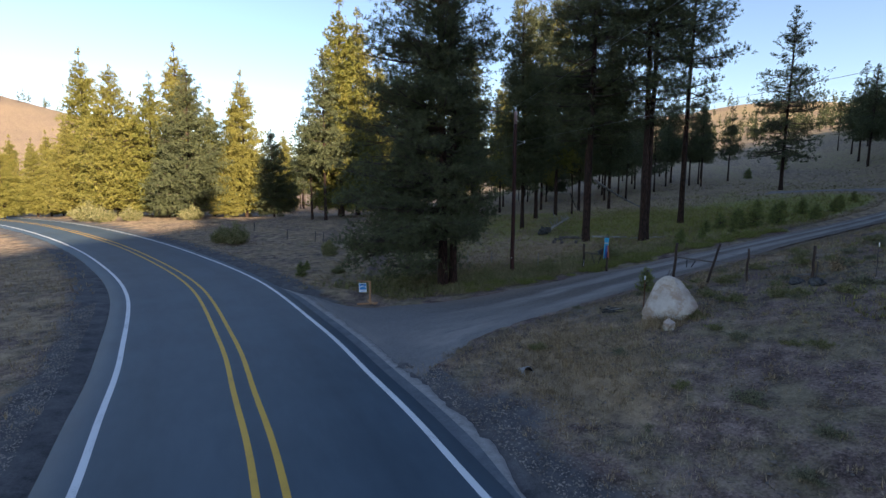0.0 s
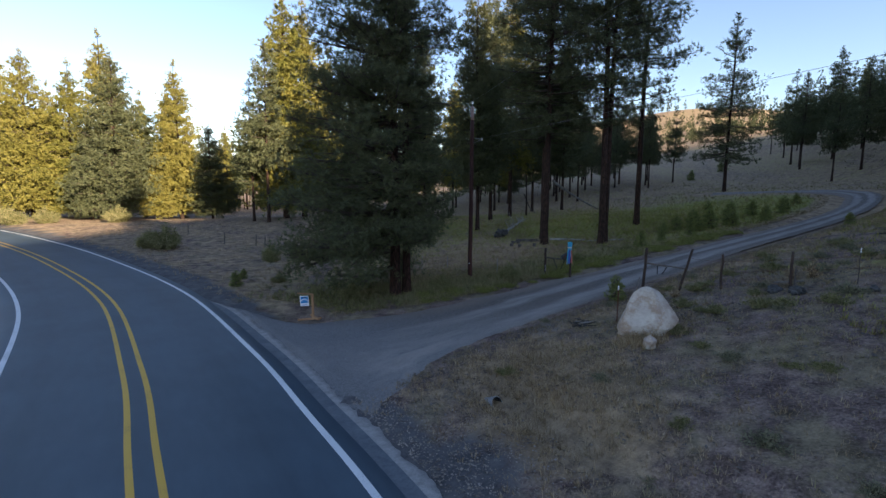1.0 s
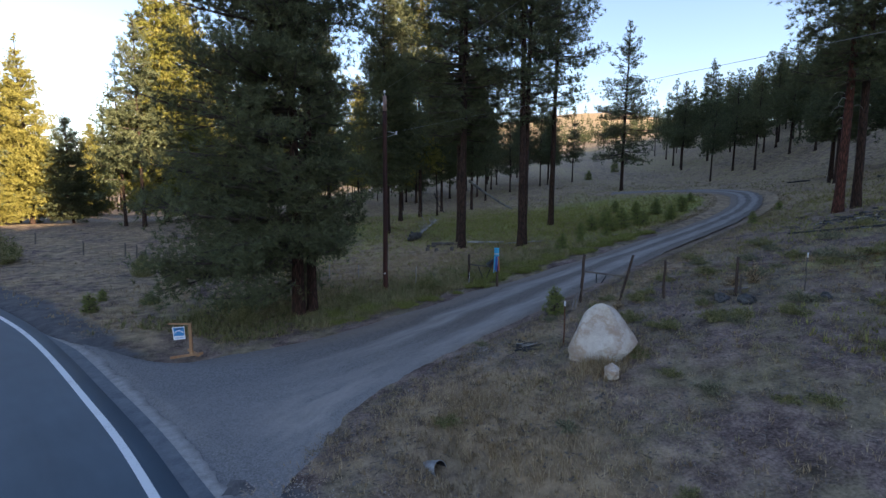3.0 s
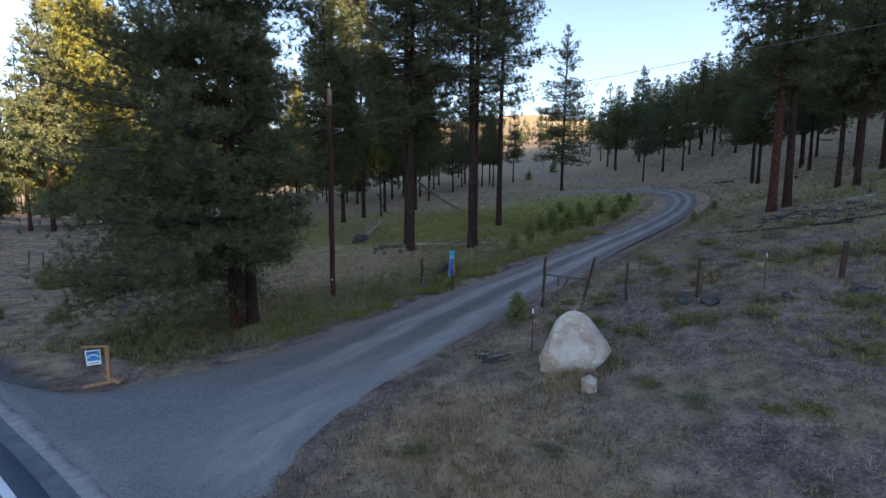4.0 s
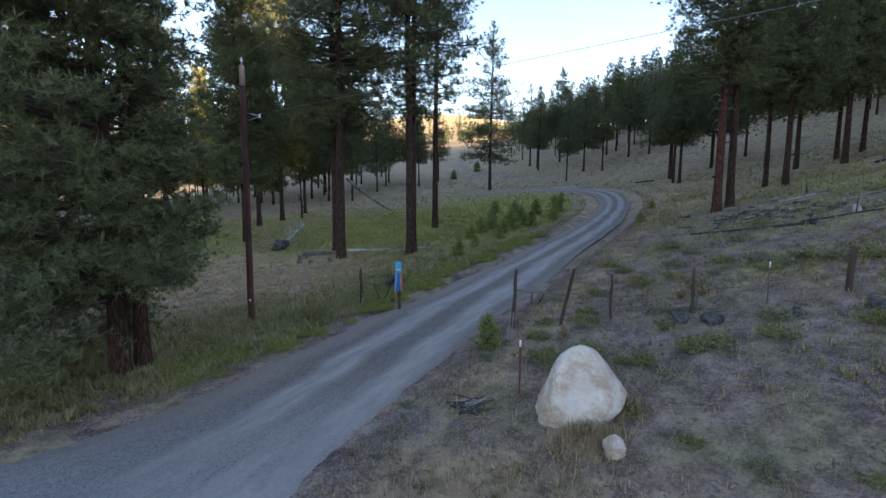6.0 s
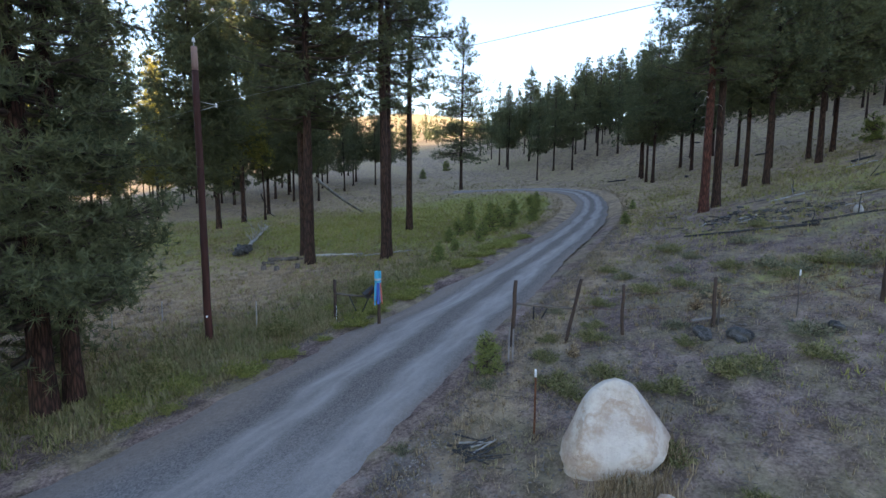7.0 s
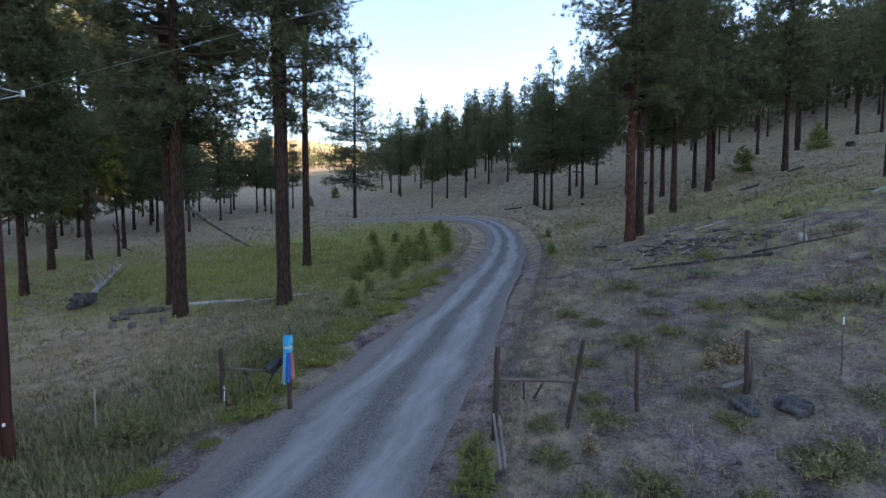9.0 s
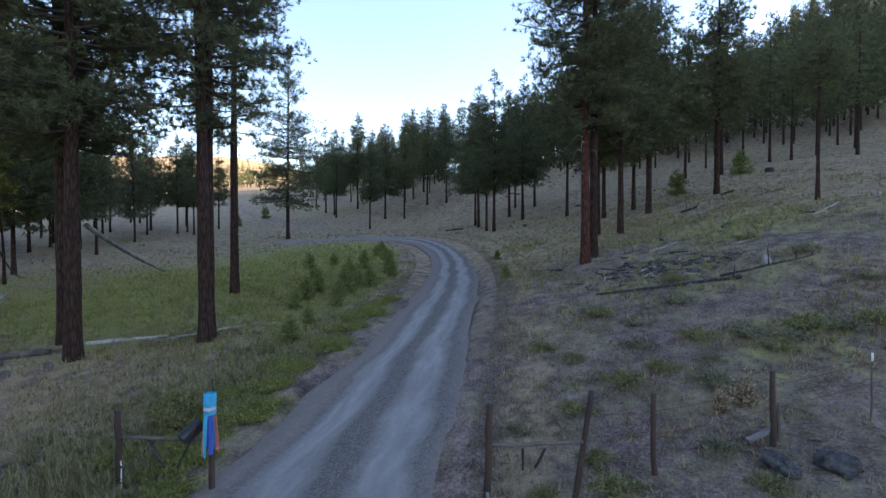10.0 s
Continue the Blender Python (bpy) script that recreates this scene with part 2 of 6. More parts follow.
def gravel_material():
    """The driveway: two pale wheel tracks in grey gravel, with a darker crown."""
    m, nt, out = material("driveway_gravel")
    p = principled(nt, out, 0.95, 0, 0.15)
    v = coords(nt)
    uv = nt.nodes.new("ShaderNodeUVMap")
    uv.uv_map = "UVMap"
    sep = nt.nodes.new("ShaderNodeSeparateXYZ")
    link(nt, uv.outputs[0], sep.inputs[0])
    wob = arith(nt, "MULTIPLY", arith(nt, "SUBTRACT", noise_of(nt, v, 0.25, 3), 0.5), 0.16)
    # the wheel tracks keep to the south side near the mouth
    drift = arith(nt, "MULTIPLY", arith(nt, "SUBTRACT", 1.0, arith(nt, "MULTIPLY", sep.outputs[1], 0.062), True), 0.24)
    u = arith(nt, "ADD", arith(nt, "ADD", sep.outputs[0], arith(nt, "MULTIPLY", wob, 0.4)), drift)
    d1 = arith(nt, "ABSOLUTE", arith(nt, "SUBTRACT", u, 0.25))
    d2 = arith(nt, "ABSOLUTE", arith(nt, "SUBTRACT", u, 0.625))
    d = arith(nt, "MINIMUM", d1, d2)
    track = arith(nt, "SUBTRACT", 1.75, arith(nt, "MULTIPLY", d, 13.0), True)
    stones = nt.nodes.new("ShaderNodeTexVoronoi")
    stones.inputs["Scale"].default_value = 38
    link(nt, v, stones.inputs["Vector"])
    bw = nt.nodes.new("ShaderNodeSeparateColor")
    link(nt, stones.outputs["Color"], bw.inputs[0])
    grain = noise_of(nt, v, 9, 8, 0.75)
    streak = noise_of(nt, coords(nt, (7, 0.30, 1), "UV"), 2.2, 4, 0.5)
    loose = ramp(nt, arith(nt, "ADD", arith(nt, "MULTIPLY", bw.outputs[0], 0.45), arith(nt, "MULTIPLY", grain, 0.55)), (0.25, (0.088, 0.079, 0.073)), (0.75, (0.190, 0.169, 0.154)))
    dust = ramp(nt, arith(nt, "ADD", arith(nt, "MULTIPLY", grain, 0.5), arith(nt, "MULTIPLY", streak, 0.5)), (0.3, (0.220, 0.205, 0.193)), (0.7, (0.315, 0.294, 0.277)))
    f = arith(nt, "MULTIPLY", track, arith(nt, "ADD", 0.35, streak), True)
    apron = ramp(nt, arith(nt, "ADD", arith(nt, "MULTIPLY", bw.outputs[0], 0.45), arith(nt, "MULTIPLY", grain, 0.55)), (0.25, (0.108, 0.108, 0.111)), (0.75, (0.216, 0.214, 0.216)))
    reach = arith(nt, "MULTIPLY", arith(nt, "SUBTRACT", arith(nt, "ADD", sep.outputs[1], arith(nt, "MULTIPLY", streak, 3.0)), 5.0), 0.2, True)
    f = arith(nt, "MULTIPLY", f, arith(nt, "ADD", arith(nt, "MULTIPLY", reach, 0.8), 0.2))
    swirl = noise_of(nt, coords(nt, (5.5, 0.22, 1), "UV"), 2.2, 4, 0.6)
    fan = arith(nt, "MULTIPLY", arith(nt, "SUBTRACT", swirl, 0.31), 4.5, True)
    fan = arith(nt, "MULTIPLY", fan, arith(nt, "MULTIPLY", arith(nt, "SUBTRACT", sep.outputs[1], 0.7), 0.8, True))
    side = arith(nt, "SUBTRACT", 1.0, arith(nt, "MULTIPLY", arith(nt, "ABSOLUTE", arith(nt, "SUBTRACT", u, 0.36)), 3.4), True)
    fan = arith(nt, "MULTIPLY", fan, side)
    mouth = arith(nt, "SUBTRACT", 1.0, arith(nt, "MULTIPLY", arith(nt, "SUBTRACT", arith(nt, "ADD", sep.outputs[1], arith(nt, "MULTIPLY", streak, 3.0)), 5.0), 0.16, True))
    loose = mix(nt, mouth, loose, apron)
    f = arith(nt, "MAXIMUM", f, arith(nt, "MULTIPLY", fan, mouth))
    rim = arith(nt, "ABSOLUTE", arith(nt, "SUBTRACT", arith(nt, "ADD", sep.outputs[0], arith(nt, "MULTIPLY", wob, 0.7)), 0.41))
    rim = arith(nt, "MULTIPLY", arith(nt, "SUBTRACT", rim, 0.32), 9.0, True)
    dirt = ramp(nt, grain, (0.30, (0.155, 0.128, 0.110)), (0.72, (0.265, 0.220, 0.188)))
    rim = arith(nt, "MULTIPLY", rim, arith(nt, "SUBTRACT", 1.0, mouth))
    col = mix(nt, arith(nt, "MULTIPLY", rim, 0.85), mix(nt, f, loose, dust), dirt)
    link(nt, col, p.inputs["Base Color"])
    bump(nt, p, arith(nt, "ADD", bw.outputs[0], grain), 0.5, 0.015)
    return m


MAT["gravel"] = gravel_material()


def ground_material():
    """Dry hillside soil with straw, green meadow and dark gravel by zone."""
    m, nt, out = material("dry_ground")
    p = principled(nt, out, 0.97, 0, 0.1)
    v = coords(nt)
    zone = nt.nodes.new("ShaderNodeVertexColor")
    zone.layer_name = "zone"
    sep = nt.nodes.new("ShaderNodeSeparateColor")
    link(nt, zone.outputs["Color"], sep.inputs[0])
    wide = noise_of(nt, v, 0.22, 5, 0.6)
    mid = noise_of(nt, v, 1.7, 6, 0.65)
    fine = noise_of(nt, v, 16, 8, 0.75)
    f = arith(nt, "ADD", arith(nt, "MULTIPLY", mid, 0.6), arith(nt, "MULTIPLY", fine, 0.4))
    gritty = arith(nt, "ADD", arith(nt, "MULTIPLY", mid, 0.42), arith(nt, "MULTIPLY", fine, 0.58))
    soil = ramp(nt, gritty, (0.40, (0.050, 0.036, 0.033)), (0.5, (0.152, 0.110, 0.098)), (0.60, (0.300, 0.226, 0.196)))
    olive = ramp(nt, f, (0.38, (0.094, 0.080, 0.047)), (0.62, (0.30, 0.255, 0.150)))
    straw = ramp(nt, f, (0.36, (0.170, 0.120, 0.078)), (0.64, (0.41, 0.305, 0.195)))
    green = ramp(nt, f, (0.34, (0.122, 0.130, 0.036)), (0.66, (0.28, 0.275, 0.088)))
    stone = ramp(nt, f, (0.34, (0.045, 0.046, 0.052)), (0.66, (0.155, 0.152, 0.155)))
    patch = ramp(nt, wide, (0.48, (0, 0, 0)), (0.62, (1, 1, 1)))
    col = mix(nt, arith(nt, "MULTIPLY", patch, 0.30), soil, straw)
    film = ramp(nt, noise_of(nt, v, 0.6, 5, 0.7), (0.46, (0, 0, 0)), (0.60, (1, 1, 1)))
    col = mix(nt, arith(nt, "MULTIPLY", film, 0.62), col, olive)
    jit = arith(nt, "MULTIPLY", arith(nt, "SUBTRACT", mid, 0.5), 1.1)

    def mask(sock):
        e = arith(nt, "ADD", sock, arith(nt, "MULTIPLY", jit, 1.0))
        e = arith(nt, "SUBTRACT", e, 0.32)
        return arith(nt, "MULTIPLY", e, 2.8, True)

    col = mix(nt, mask(sep.outputs[2]), col, straw)
    col = mix(nt, mask(sep.outputs[0]), col, green)
    col = mix(nt, mask(sep.outputs[1]), col, stone)
    link(nt, col, p.inputs["Base Color"])
    bump(nt, p, arith(nt, "ADD", mid, fine), 0.7, 0.05)
    return m


MAT["ground"] = ground_material()
MAT["grass_dry"] = blade_material("dry_grass_blades", (0.25, (0.17, 0.118, 0.072)), (0.5, (0.34, 0.25, 0.15)), (0.8, (0.49, 0.385, 0.26)))
MAT["grass_green"] = blade_material("green_grass_blades", (0.25, (0.136, 0.144, 0.038)), (0.5, (0.255, 0.252, 0.072)), (0.8, (0.38, 0.345, 0.142)))
MAT["weed"] = blade_material("weed_leaves", (0.25, (0.110, 0.113, 0.050)), (0.5, (0.21, 0.203, 0.092)), (0.8, (0.33, 0.295, 0.165)))
MAT["weed_lush"] = blade_material("lush_weed_leaves", (0.25, (0.128, 0.146, 0.044)), (0.5, (0.23, 0.24, 0.075)), (0.8, (0.35, 0.325, 0.13)))
MAT["grass_olive"] = blade_material("olive_dry_grass", (0.25, (0.165, 0.142, 0.068)), (0.5, (0.285, 0.245, 0.13)), (0.8, (0.42, 0.355, 0.21)))
MAT["sage"] = blade_material("sage_leaves", (0.25, (0.12, 0.12, 0.075)), (0.5, (0.20, 0.195, 0.125)), (0.8, (0.30, 0.28, 0.19)))
MAT["grass_tan"] = blade_material("tan_dry_grass", (0.25, (0.14, 0.108, 0.068)), (0.5, (0.235, 0.185, 0.118)), (0.8, (0.35, 0.285, 0.19)))
MAT["grass_straw"] = blade_material("straw_and_olive_grass", (0.25, (0.195, 0.145, 0.088)), (0.5, (0.335, 0.250, 0.160)), (0.8, (0.48, 0.365, 0.25)))
MAT["lichen_pale"] = plain("pale_weathered_trunk", (0.06, 0.055, 0.052), (0.30, 0.285, 0.27), 9, 0.9, relief=0.6)
# ---- building helpers ----
def part(name, bm, mat, parent=None, label=""):
    """One mesh object from a bmesh, under a thing or a part."""
    me = bpy.data.meshes.new(name)
    bm.to_mesh(me)
    bm.free()
    if mat:
        me.materials.append(mat)
    ob = new(name, me)
    if parent is not None:
        ob.parent = parent
    if label:
        tagged(ob, label)
    return ob


def mesh_of(name, verts, faces, mat, parent=None, smooth=False):
    """One mesh object from arrays of vertices and of triangles or quads."""
    verts, faces = np.asarray(verts, np.float32), np.asarray(faces, np.int32)
    me = bpy.data.meshes.new(name)
    k = faces.shape[1]
    me.vertices.add(len(verts))
    me.vertices.foreach_set("co", verts.ravel())
    me.loops.add(faces.size)
    me.loops.foreach_set("vertex_index", faces.ravel())
    me.polygons.add(len(faces))
    me.polygons.foreach_set("loop_start", np.arange(len(faces), dtype=np.int32) * k)
    me.polygons.foreach_set("use_smooth", np.full(len(faces), smooth))
    me.update(calc_edges=True)
    if mat:
        me.materials.append(mat)
    ob = new(name, me)
    if parent is not None:
        ob.parent = parent
    return ob


def ease(v):
    v = np.clip(v, 0.0, 1.0)
    return v * v * (3 - 2 * v)


def spline(points, step):
    """A Catmull-Rom curve through plan points, in even steps."""
    p = np.array(points, float)
    p = np.vstack([2 * p[0] - p[1], p, 2 * p[-1] - p[-2]])
    out = []
    for a, b, c, d in zip(p, p[1:], p[2:], p[3:]):
        n = max(2, int(np.linalg.norm(c - b) / step))
        t = np.linspace(0, 1, n, endpoint=False)[:, None]
        out.append(0.5 * (2 * b + (c - a) * t + (2 * a - 5 * b + 4 * c - d) * t ** 2 + (3 * b - a - 3 * c + d) * t ** 3))
    return np.vstack([*out, p[-2:-1]])


def nearest(x, y, line):
    """Distance from plan points to the samples of a line, and the nearest sample."""
    x, y = np.atleast_1d(x).ravel(), np.atleast_1d(y).ravel()
    skip = 2 if len(line) > 600 else 1
    line = line[::skip]
    best, idx = np.full(x.shape, 1e9), np.zeros(x.shape, int)
    for a in range(0, len(x), 20000):
        dx = x[a:a + 20000, None] - line[None, :, 0]
        dy = y[a:a + 20000, None] - line[None, :, 1]
        d = dx * dx + dy * dy
        i = d.argmin(1)
        idx[a:a + 20000], best[a:a + 20000] = i, np.sqrt(d[np.arange(len(i)), i])
    return best, idx * skip


# ---- the lie of the land ----
HIGHWAY = spline([(22, -150), (11, -80), (8, -40), (4.2, -13), (0.25, 0), (-2.95, 7.61), (-5.05, 11.83), (-7.6, 16.65), (-13.1, 25.7),
                  (-20.0, 34.3), (-29.6, 44.2), (-43, 55.6), (-60, 68), (-85, 83), (-130, 103), (-220, 125), (-400, 150)], 0.5)
LANE = 3.23
DRIVE_N = spline([(-7.6, 25.0), (-4.2, 21.8), (-2.2, 22.0), (0.5, 22.5), (2.0, 23.1), (4.4, 24.2), (6.8, 25.0), (9.8, 25.7), (13.4, 26.7), (18.6, 28.7), (26.3, 32.0),
                  (34.8, 37.2), (43.0, 44.6), (46.6, 51), (46.5, 57), (42, 63)], 0.25)
DRIVE_S = spline([(-0.5, 11.4), (-0.1, 12.5), (0.5, 13.7), (1.5, 15.5), (2.65, 17.0), (4.1, 18.05), (6.4, 19.4), (9.5, 20.85), (13.5, 22.7), (19.3, 25.3), (25.3, 28.2),
                  (33, 33), (42.5, 40.4), (49.3, 48.6), (50.5, 57), (45, 66)], 0.25)
ROWS_D = 260


def resample(line, n):
    d = np.r_[0, np.cumsum(np.linalg.norm(np.diff(line, axis=0), axis=1))]
    s = np.linspace(0, d[-1], n)
    return np.stack([np.interp(s, d, line[:, 0]), np.interp(s, d, line[:, 1])], 1)


DRIVE_N, DRIVE_S = resample(DRIVE_N, ROWS_D), resample(DRIVE_S, ROWS_D)
DRIVE_C = (DRIVE_N + DRIVE_S) / 2
DRIVE_W = np.linalg.norm(DRIVE_N - DRIVE_S, axis=1) / 2
MOUND_AT = [(a, b) for a in (-2, 12, 27, 44, 66, 90) for b in (11, 25, 44, 68, 92)] + [(-26, 66), (-52, 72)]
MOUND_H = [-0.43, 0.28, -0.39, 1.66, 0.19, 0.09, -0.44, 0.93, -0.28, -0.47, 2.34, -1.39, -0.27, -0.83, -0.41, 0.86,
           -0.31, -1.09, -0.35, -0.16, 1.08, 0.27, -2.13, -2.73, -1.62, -0.61, -1.5, -0.93, 0.3, -0.58, 0.79, 1.16]


def natural(x, y):
    """Height of the untouched land: the slope to the east, gentle mounds, and the hills round the valley."""
    s = 3.0 * np.log1p(np.exp(np.clip((x - 2.0) / 3.0, -40, 40)))
    z = -0.2 + 0.165 * 170 * np.tanh(s / 170)
    for (a, b), h in zip(MOUND_AT, MOUND_H):
        z = z + h * np.exp(-((x - a) ** 2 + (y - b) ** 2) / 338.0)
    # the ridge that hides the sun
    u, v = 0.53 * x + 0.85 * y, 0.85 * x - 0.53 * y
    z = z + 74 * np.exp(-((v - 225) / 50) ** 2 / 2) * np.exp(-(np.where(u > 60, (u - 60) / 75, np.minimum(u + 60, 0) / 150)) ** 2 / 2)
    # the wooded hillside steepens to the east
    w = (x - 64 - 0.4 * np.maximum(0, y - 25) - 0.5 * np.maximum(0, -30 - y)) / 14.0
    z = z + 0.19 * 95 * np.tanh(14.0 * np.log1p(np.exp(np.clip(w, -40, 40))) / 95)
    # the bare hill beyond the meadow, and a higher one behind it
    z = z + 9 * ease((0.35 * x + 0.94 * y - 110) / 190) * ease((x + 10) / 120)
    z = z + 60 * np.exp(-((x - 330) / 190) ** 2 / 2 - ((y - 560) / 130) ** 2 / 2)
    # the hills across the valley
    z = z + 125 * np.exp(-((x + 640) / 210) ** 2 / 2 - ((y - 560) / 170) ** 2 / 2)
    z = z + 28 * np.exp(-((x + 190) / 260) ** 2 / 2 - ((y - 640) / 120) ** 2 / 2)
    return z


def road_height(x, y):
    return -0.2 + 0.9 * ease((np.hypot(x, y) - 32) / 50) * (y > 0)


def land(x, y, sunk=True):
    """Height of the ground; under the carriageways it is sunk below their surfaces."""
    x, y = np.asarray(x, float), np.asarray(y, float)
    shape = np.broadcast(x, y).shape
    xf, yf = np.broadcast_to(x, shape).ravel(), np.broadcast_to(y, shape).ravel()
    z = natural(xf, yf)
    dh, _ = nearest(xf, yf, HIGHWAY)
    w = ease((dh - 4.3) / 3.5)
    z = road_height(xf, yf) * (1 - w) + z * w
    # the ditch below the culvert
    t = np.clip((xf - 2.5) * 0.36 + (yf - 13.9) * -0.93 - 0.2, 0, 9) + 0.2
    dd = np.hypot(xf - 2.5 - 0.36 * t, yf - 13.9 + 0.93 * t)
    z = z - (0.50 - 0.04 * t) * np.exp(-(dd / 0.62) ** 2)
    if sunk:
        dd, i = nearest(xf, yf, DRIVE_C)
        z = z - 0.14 * ease((DRIVE_W[i] - 0.55 - dd) / 0.5) - 0.14 * ease((4.35 - dh) / 0.5) * (dd > DRIVE_W[i] - 0.4)
    return z.reshape(shape)


def spot(x, y, dz=0.0):
    return float(land(x, y)) + dz


def axis_steps(lo, hi, step, far, growth):
    mid = list(np.arange(lo, hi, step))
    up, down, d = [], [], step
    p, q = mid[-1], mid[0]
    while p < far or q > -far:
        d *= growth
        p, q = p + d, q - d
        up.append(p)
        down.append(q)
    return np.array(down[::-1] + mid + up)


def blob(x, y, a, b, r):
    return np.exp(-((x - a) ** 2 + (y - b) ** 2) / (r * r))


def zones(x, y):
    """How green, how stony and how straw-covered the ground is."""
    dh, _ = nearest(x, y, HIGHWAY)
    dd, i = nearest(x, y, DRIVE_C)
    dd = dd - DRIVE_W[i]
    north = (DRIVE_N[i, 1] + DRIVE_N[i, 0] * -0.4 < y - 0.4 * x)
    wob = np.sin(x * 0.9 + 1.3 * np.sin(y * 0.7)) * np.cos(y * 0.8 + np.sin(x * 0.6))
    green = np.maximum.reduce([1.15 * blob(x, y, 24, 43, 14), 1.05 * blob(x, y, 36, 48, 12), 1.0 * blob(x, y, 18, 44, 11), 0.6 * blob(x, y, 14, 64, 16), 0.6 * blob(x, y, 17, 31.5, 3.5), 0.3 * blob(x, y, 15, 34, 7), 0.4 * blob(x, y, 8.5, 28.0, 3.2),
                               0.35 * blob(x, y, 3, 26.0, 2.5), 0.5 * blob(x, y, 22, 58, 14), 0.5 * blob(x, y, 42, 62, 14), 0.5 * blob(x, y, 32, 17, 10), 0.45 * blob(x, y, 22, 17.5, 5), 0.4 * blob(x, y, 17, 16, 3.5), 0.4 * blob(x, y, -3, 27, 6), 0.32 * blob(x, y, 6, 32, 6), 0.62 * blob(x, y, 9, 52, 15), 0.5 * blob(x, y, 1, 42, 10), 0.35 * blob(x, y, 2.5, 24.5, 3)])
    out = np.hypot(x - 6, y - 17)
    green = np.maximum(green, 0.30 * ease((out - 13) / 14) * (x > 8))
    green = green * ease((dd - 0.3) / 1.2) + 0.1 * wob
    stone = np.maximum(1 - ease((dh - 4.6) / (1.4 + 0.5 * wob)), 0.9 * blob(x, y, 1.3, 10.6, 1.3))
    stone = np.maximum(stone, 0.1 * (1 - ease((dd - 0.1) / (0.5 + 0.25 * wob))))
    stone = np.maximum(stone, 0.55 * blob(x, y, 5.0, 17.9, 0.9))
    straw = np.maximum.reduce([0.75 * blob(x, y, 3.4, 11.5, 2.6) + 0.7 * blob(x, y, 4.6, 15.2, 2.2), 0.5 * np.exp(-((dd - 0.9) / 0.8) ** 2), 0.6 * blob(x, y, -7, 27, 4),
                               0.45 * (np.hypot(x, y) > 85), 0.60 * ease((out - 16) / 14) * (x > 8) + 0.45 * ease((out - 16) / 16) * (x <= 8), 0.5 * ((dh > 5.5) & (dh < 16) & (x < -5)), 0.8 * blob(x, y, 7, 37, 10), 0.4 * blob(x, y, 20, 14, 6)])
    straw = straw + 0.15 * wob
    return green, stone, straw


def build_ground():
    gx = axis_steps(-11.0, 30.0, 0.42, 1900.0, 1.075)
    gy = axis_steps(3.0, 41.0, 0.42, 1900.0, 1.075)
    X, Y = np.meshgrid(gx, gy)
    near = np.exp(-(np.maximum(0, np.hypot(X - 8, Y - 18) - 30) / 60) ** 2)
    Z = land(X, Y)
    rough = 0.035 * np.sin(X * 1.7 + 2 * np.sin(Y * 1.1)) * np.sin(Y * 1.9 + 1.5 * np.sin(X * 1.3)) + 0.02 * np.sin(X * 4.1 + Y) * np.sin(Y * 3.7 - X)
    dh, _ = nearest(X, Y, HIGHWAY)
    dd, i = nearest(X, Y, DRIVE_C)
    Z = Z + rough * near * ease((dh - 4.6) / 1.5).reshape(X.shape) * ease((dd - DRIVE_W[i] - 0.2) / 1.0).reshape(X.shape)
    low = road_height(X, Y) + 0.05 - 0.012 * dh.reshape(X.shape) - 0.07
    by_road = (dh.reshape(X.shape) < LANE + 1.0) & (Y > 3) & (Y < 26) & (X > np.interp(Y, HIGHWAY[:, 1], HIGHWAY[:, 0]))
    Z = np.where(by_road, np.minimum(Z, low), Z)
    ny, nx = X.shape
    k = np.arange(ny * nx).reshape(ny, nx)
    quads = np.stack([k[:-1, :-1], k[:-1, 1:], k[1:, 1:], k[1:, :-1]], -1).reshape(-1, 4)
    ob = mesh_of("ground", np.stack([X, Y, Z], -1).reshape(-1, 3), quads, MAT["ground"], smooth=True)
    g, s, w = zones(X.ravel(), Y.ravel())
    col = np.clip(np.stack([g, s, w, np.ones_like(g)], 1), 0, 1).astype(np.float32)
    at = ob.data.color_attributes.new("zone", "FLOAT_COLOR", "POINT")
    at.data.foreach_set("color", col.ravel())
    return tagged(ob, "dry hillside ground of brown soil, straw and green meadow", "ground", kind="structure")


ground = build_ground()


# ---- highway and driveway ----
def ribbon(name, line, offsets, height, mat, parent=None):
    """A strip that follows a plan line at the given sideways offsets, with its u across and v along."""
    d = np.gradient(line, axis=0)
    d /= np.linalg.norm(d, axis=1)[:, None]
    nrm = np.stack([d[:, 1], -d[:, 0]], 1)
    off = np.asarray(offsets, float)
    if off.ndim == 1:
        off = np.repeat(off[None], len(line), 0)
    P = line[:, None, :] + nrm[:, None, :] * off[:, :, None]
    Z = height(P[..., 0], P[..., 1])
    n, m = off.shape
    k = np.arange(n * m).reshape(n, m)
    quads = np.stack([k[:-1, :-1], k[:-1, 1:], k[1:, 1:], k[1:, :-1]], -1).reshape(-1, 4)
    ob = mesh_of(name, np.concatenate([P, Z[..., None]], -1).reshape(-1, 3), quads, mat, parent, True)
    along = np.r_[0, np.cumsum(np.linalg.norm(np.diff(line, axis=0), axis=1))]
    uv = np.stack([np.broadcast_to(np.linspace(0, 1, m), (n, m)), np.broadcast_to(along[:, None], (n, m))], -1).reshape(-1, 2)
    lay = ob.data.uv_layers.new(name="UVMap")
    lay.data.foreach_set("uv", uv[quads.ravel()].astype(np.float32).ravel())
    return ob


def crown_of_road(x, y):
    d, _ = nearest(x, y, HIGHWAY)
    return road_height(x, y) + 0.05 - 0.012 * d.reshape(np.shape(x))


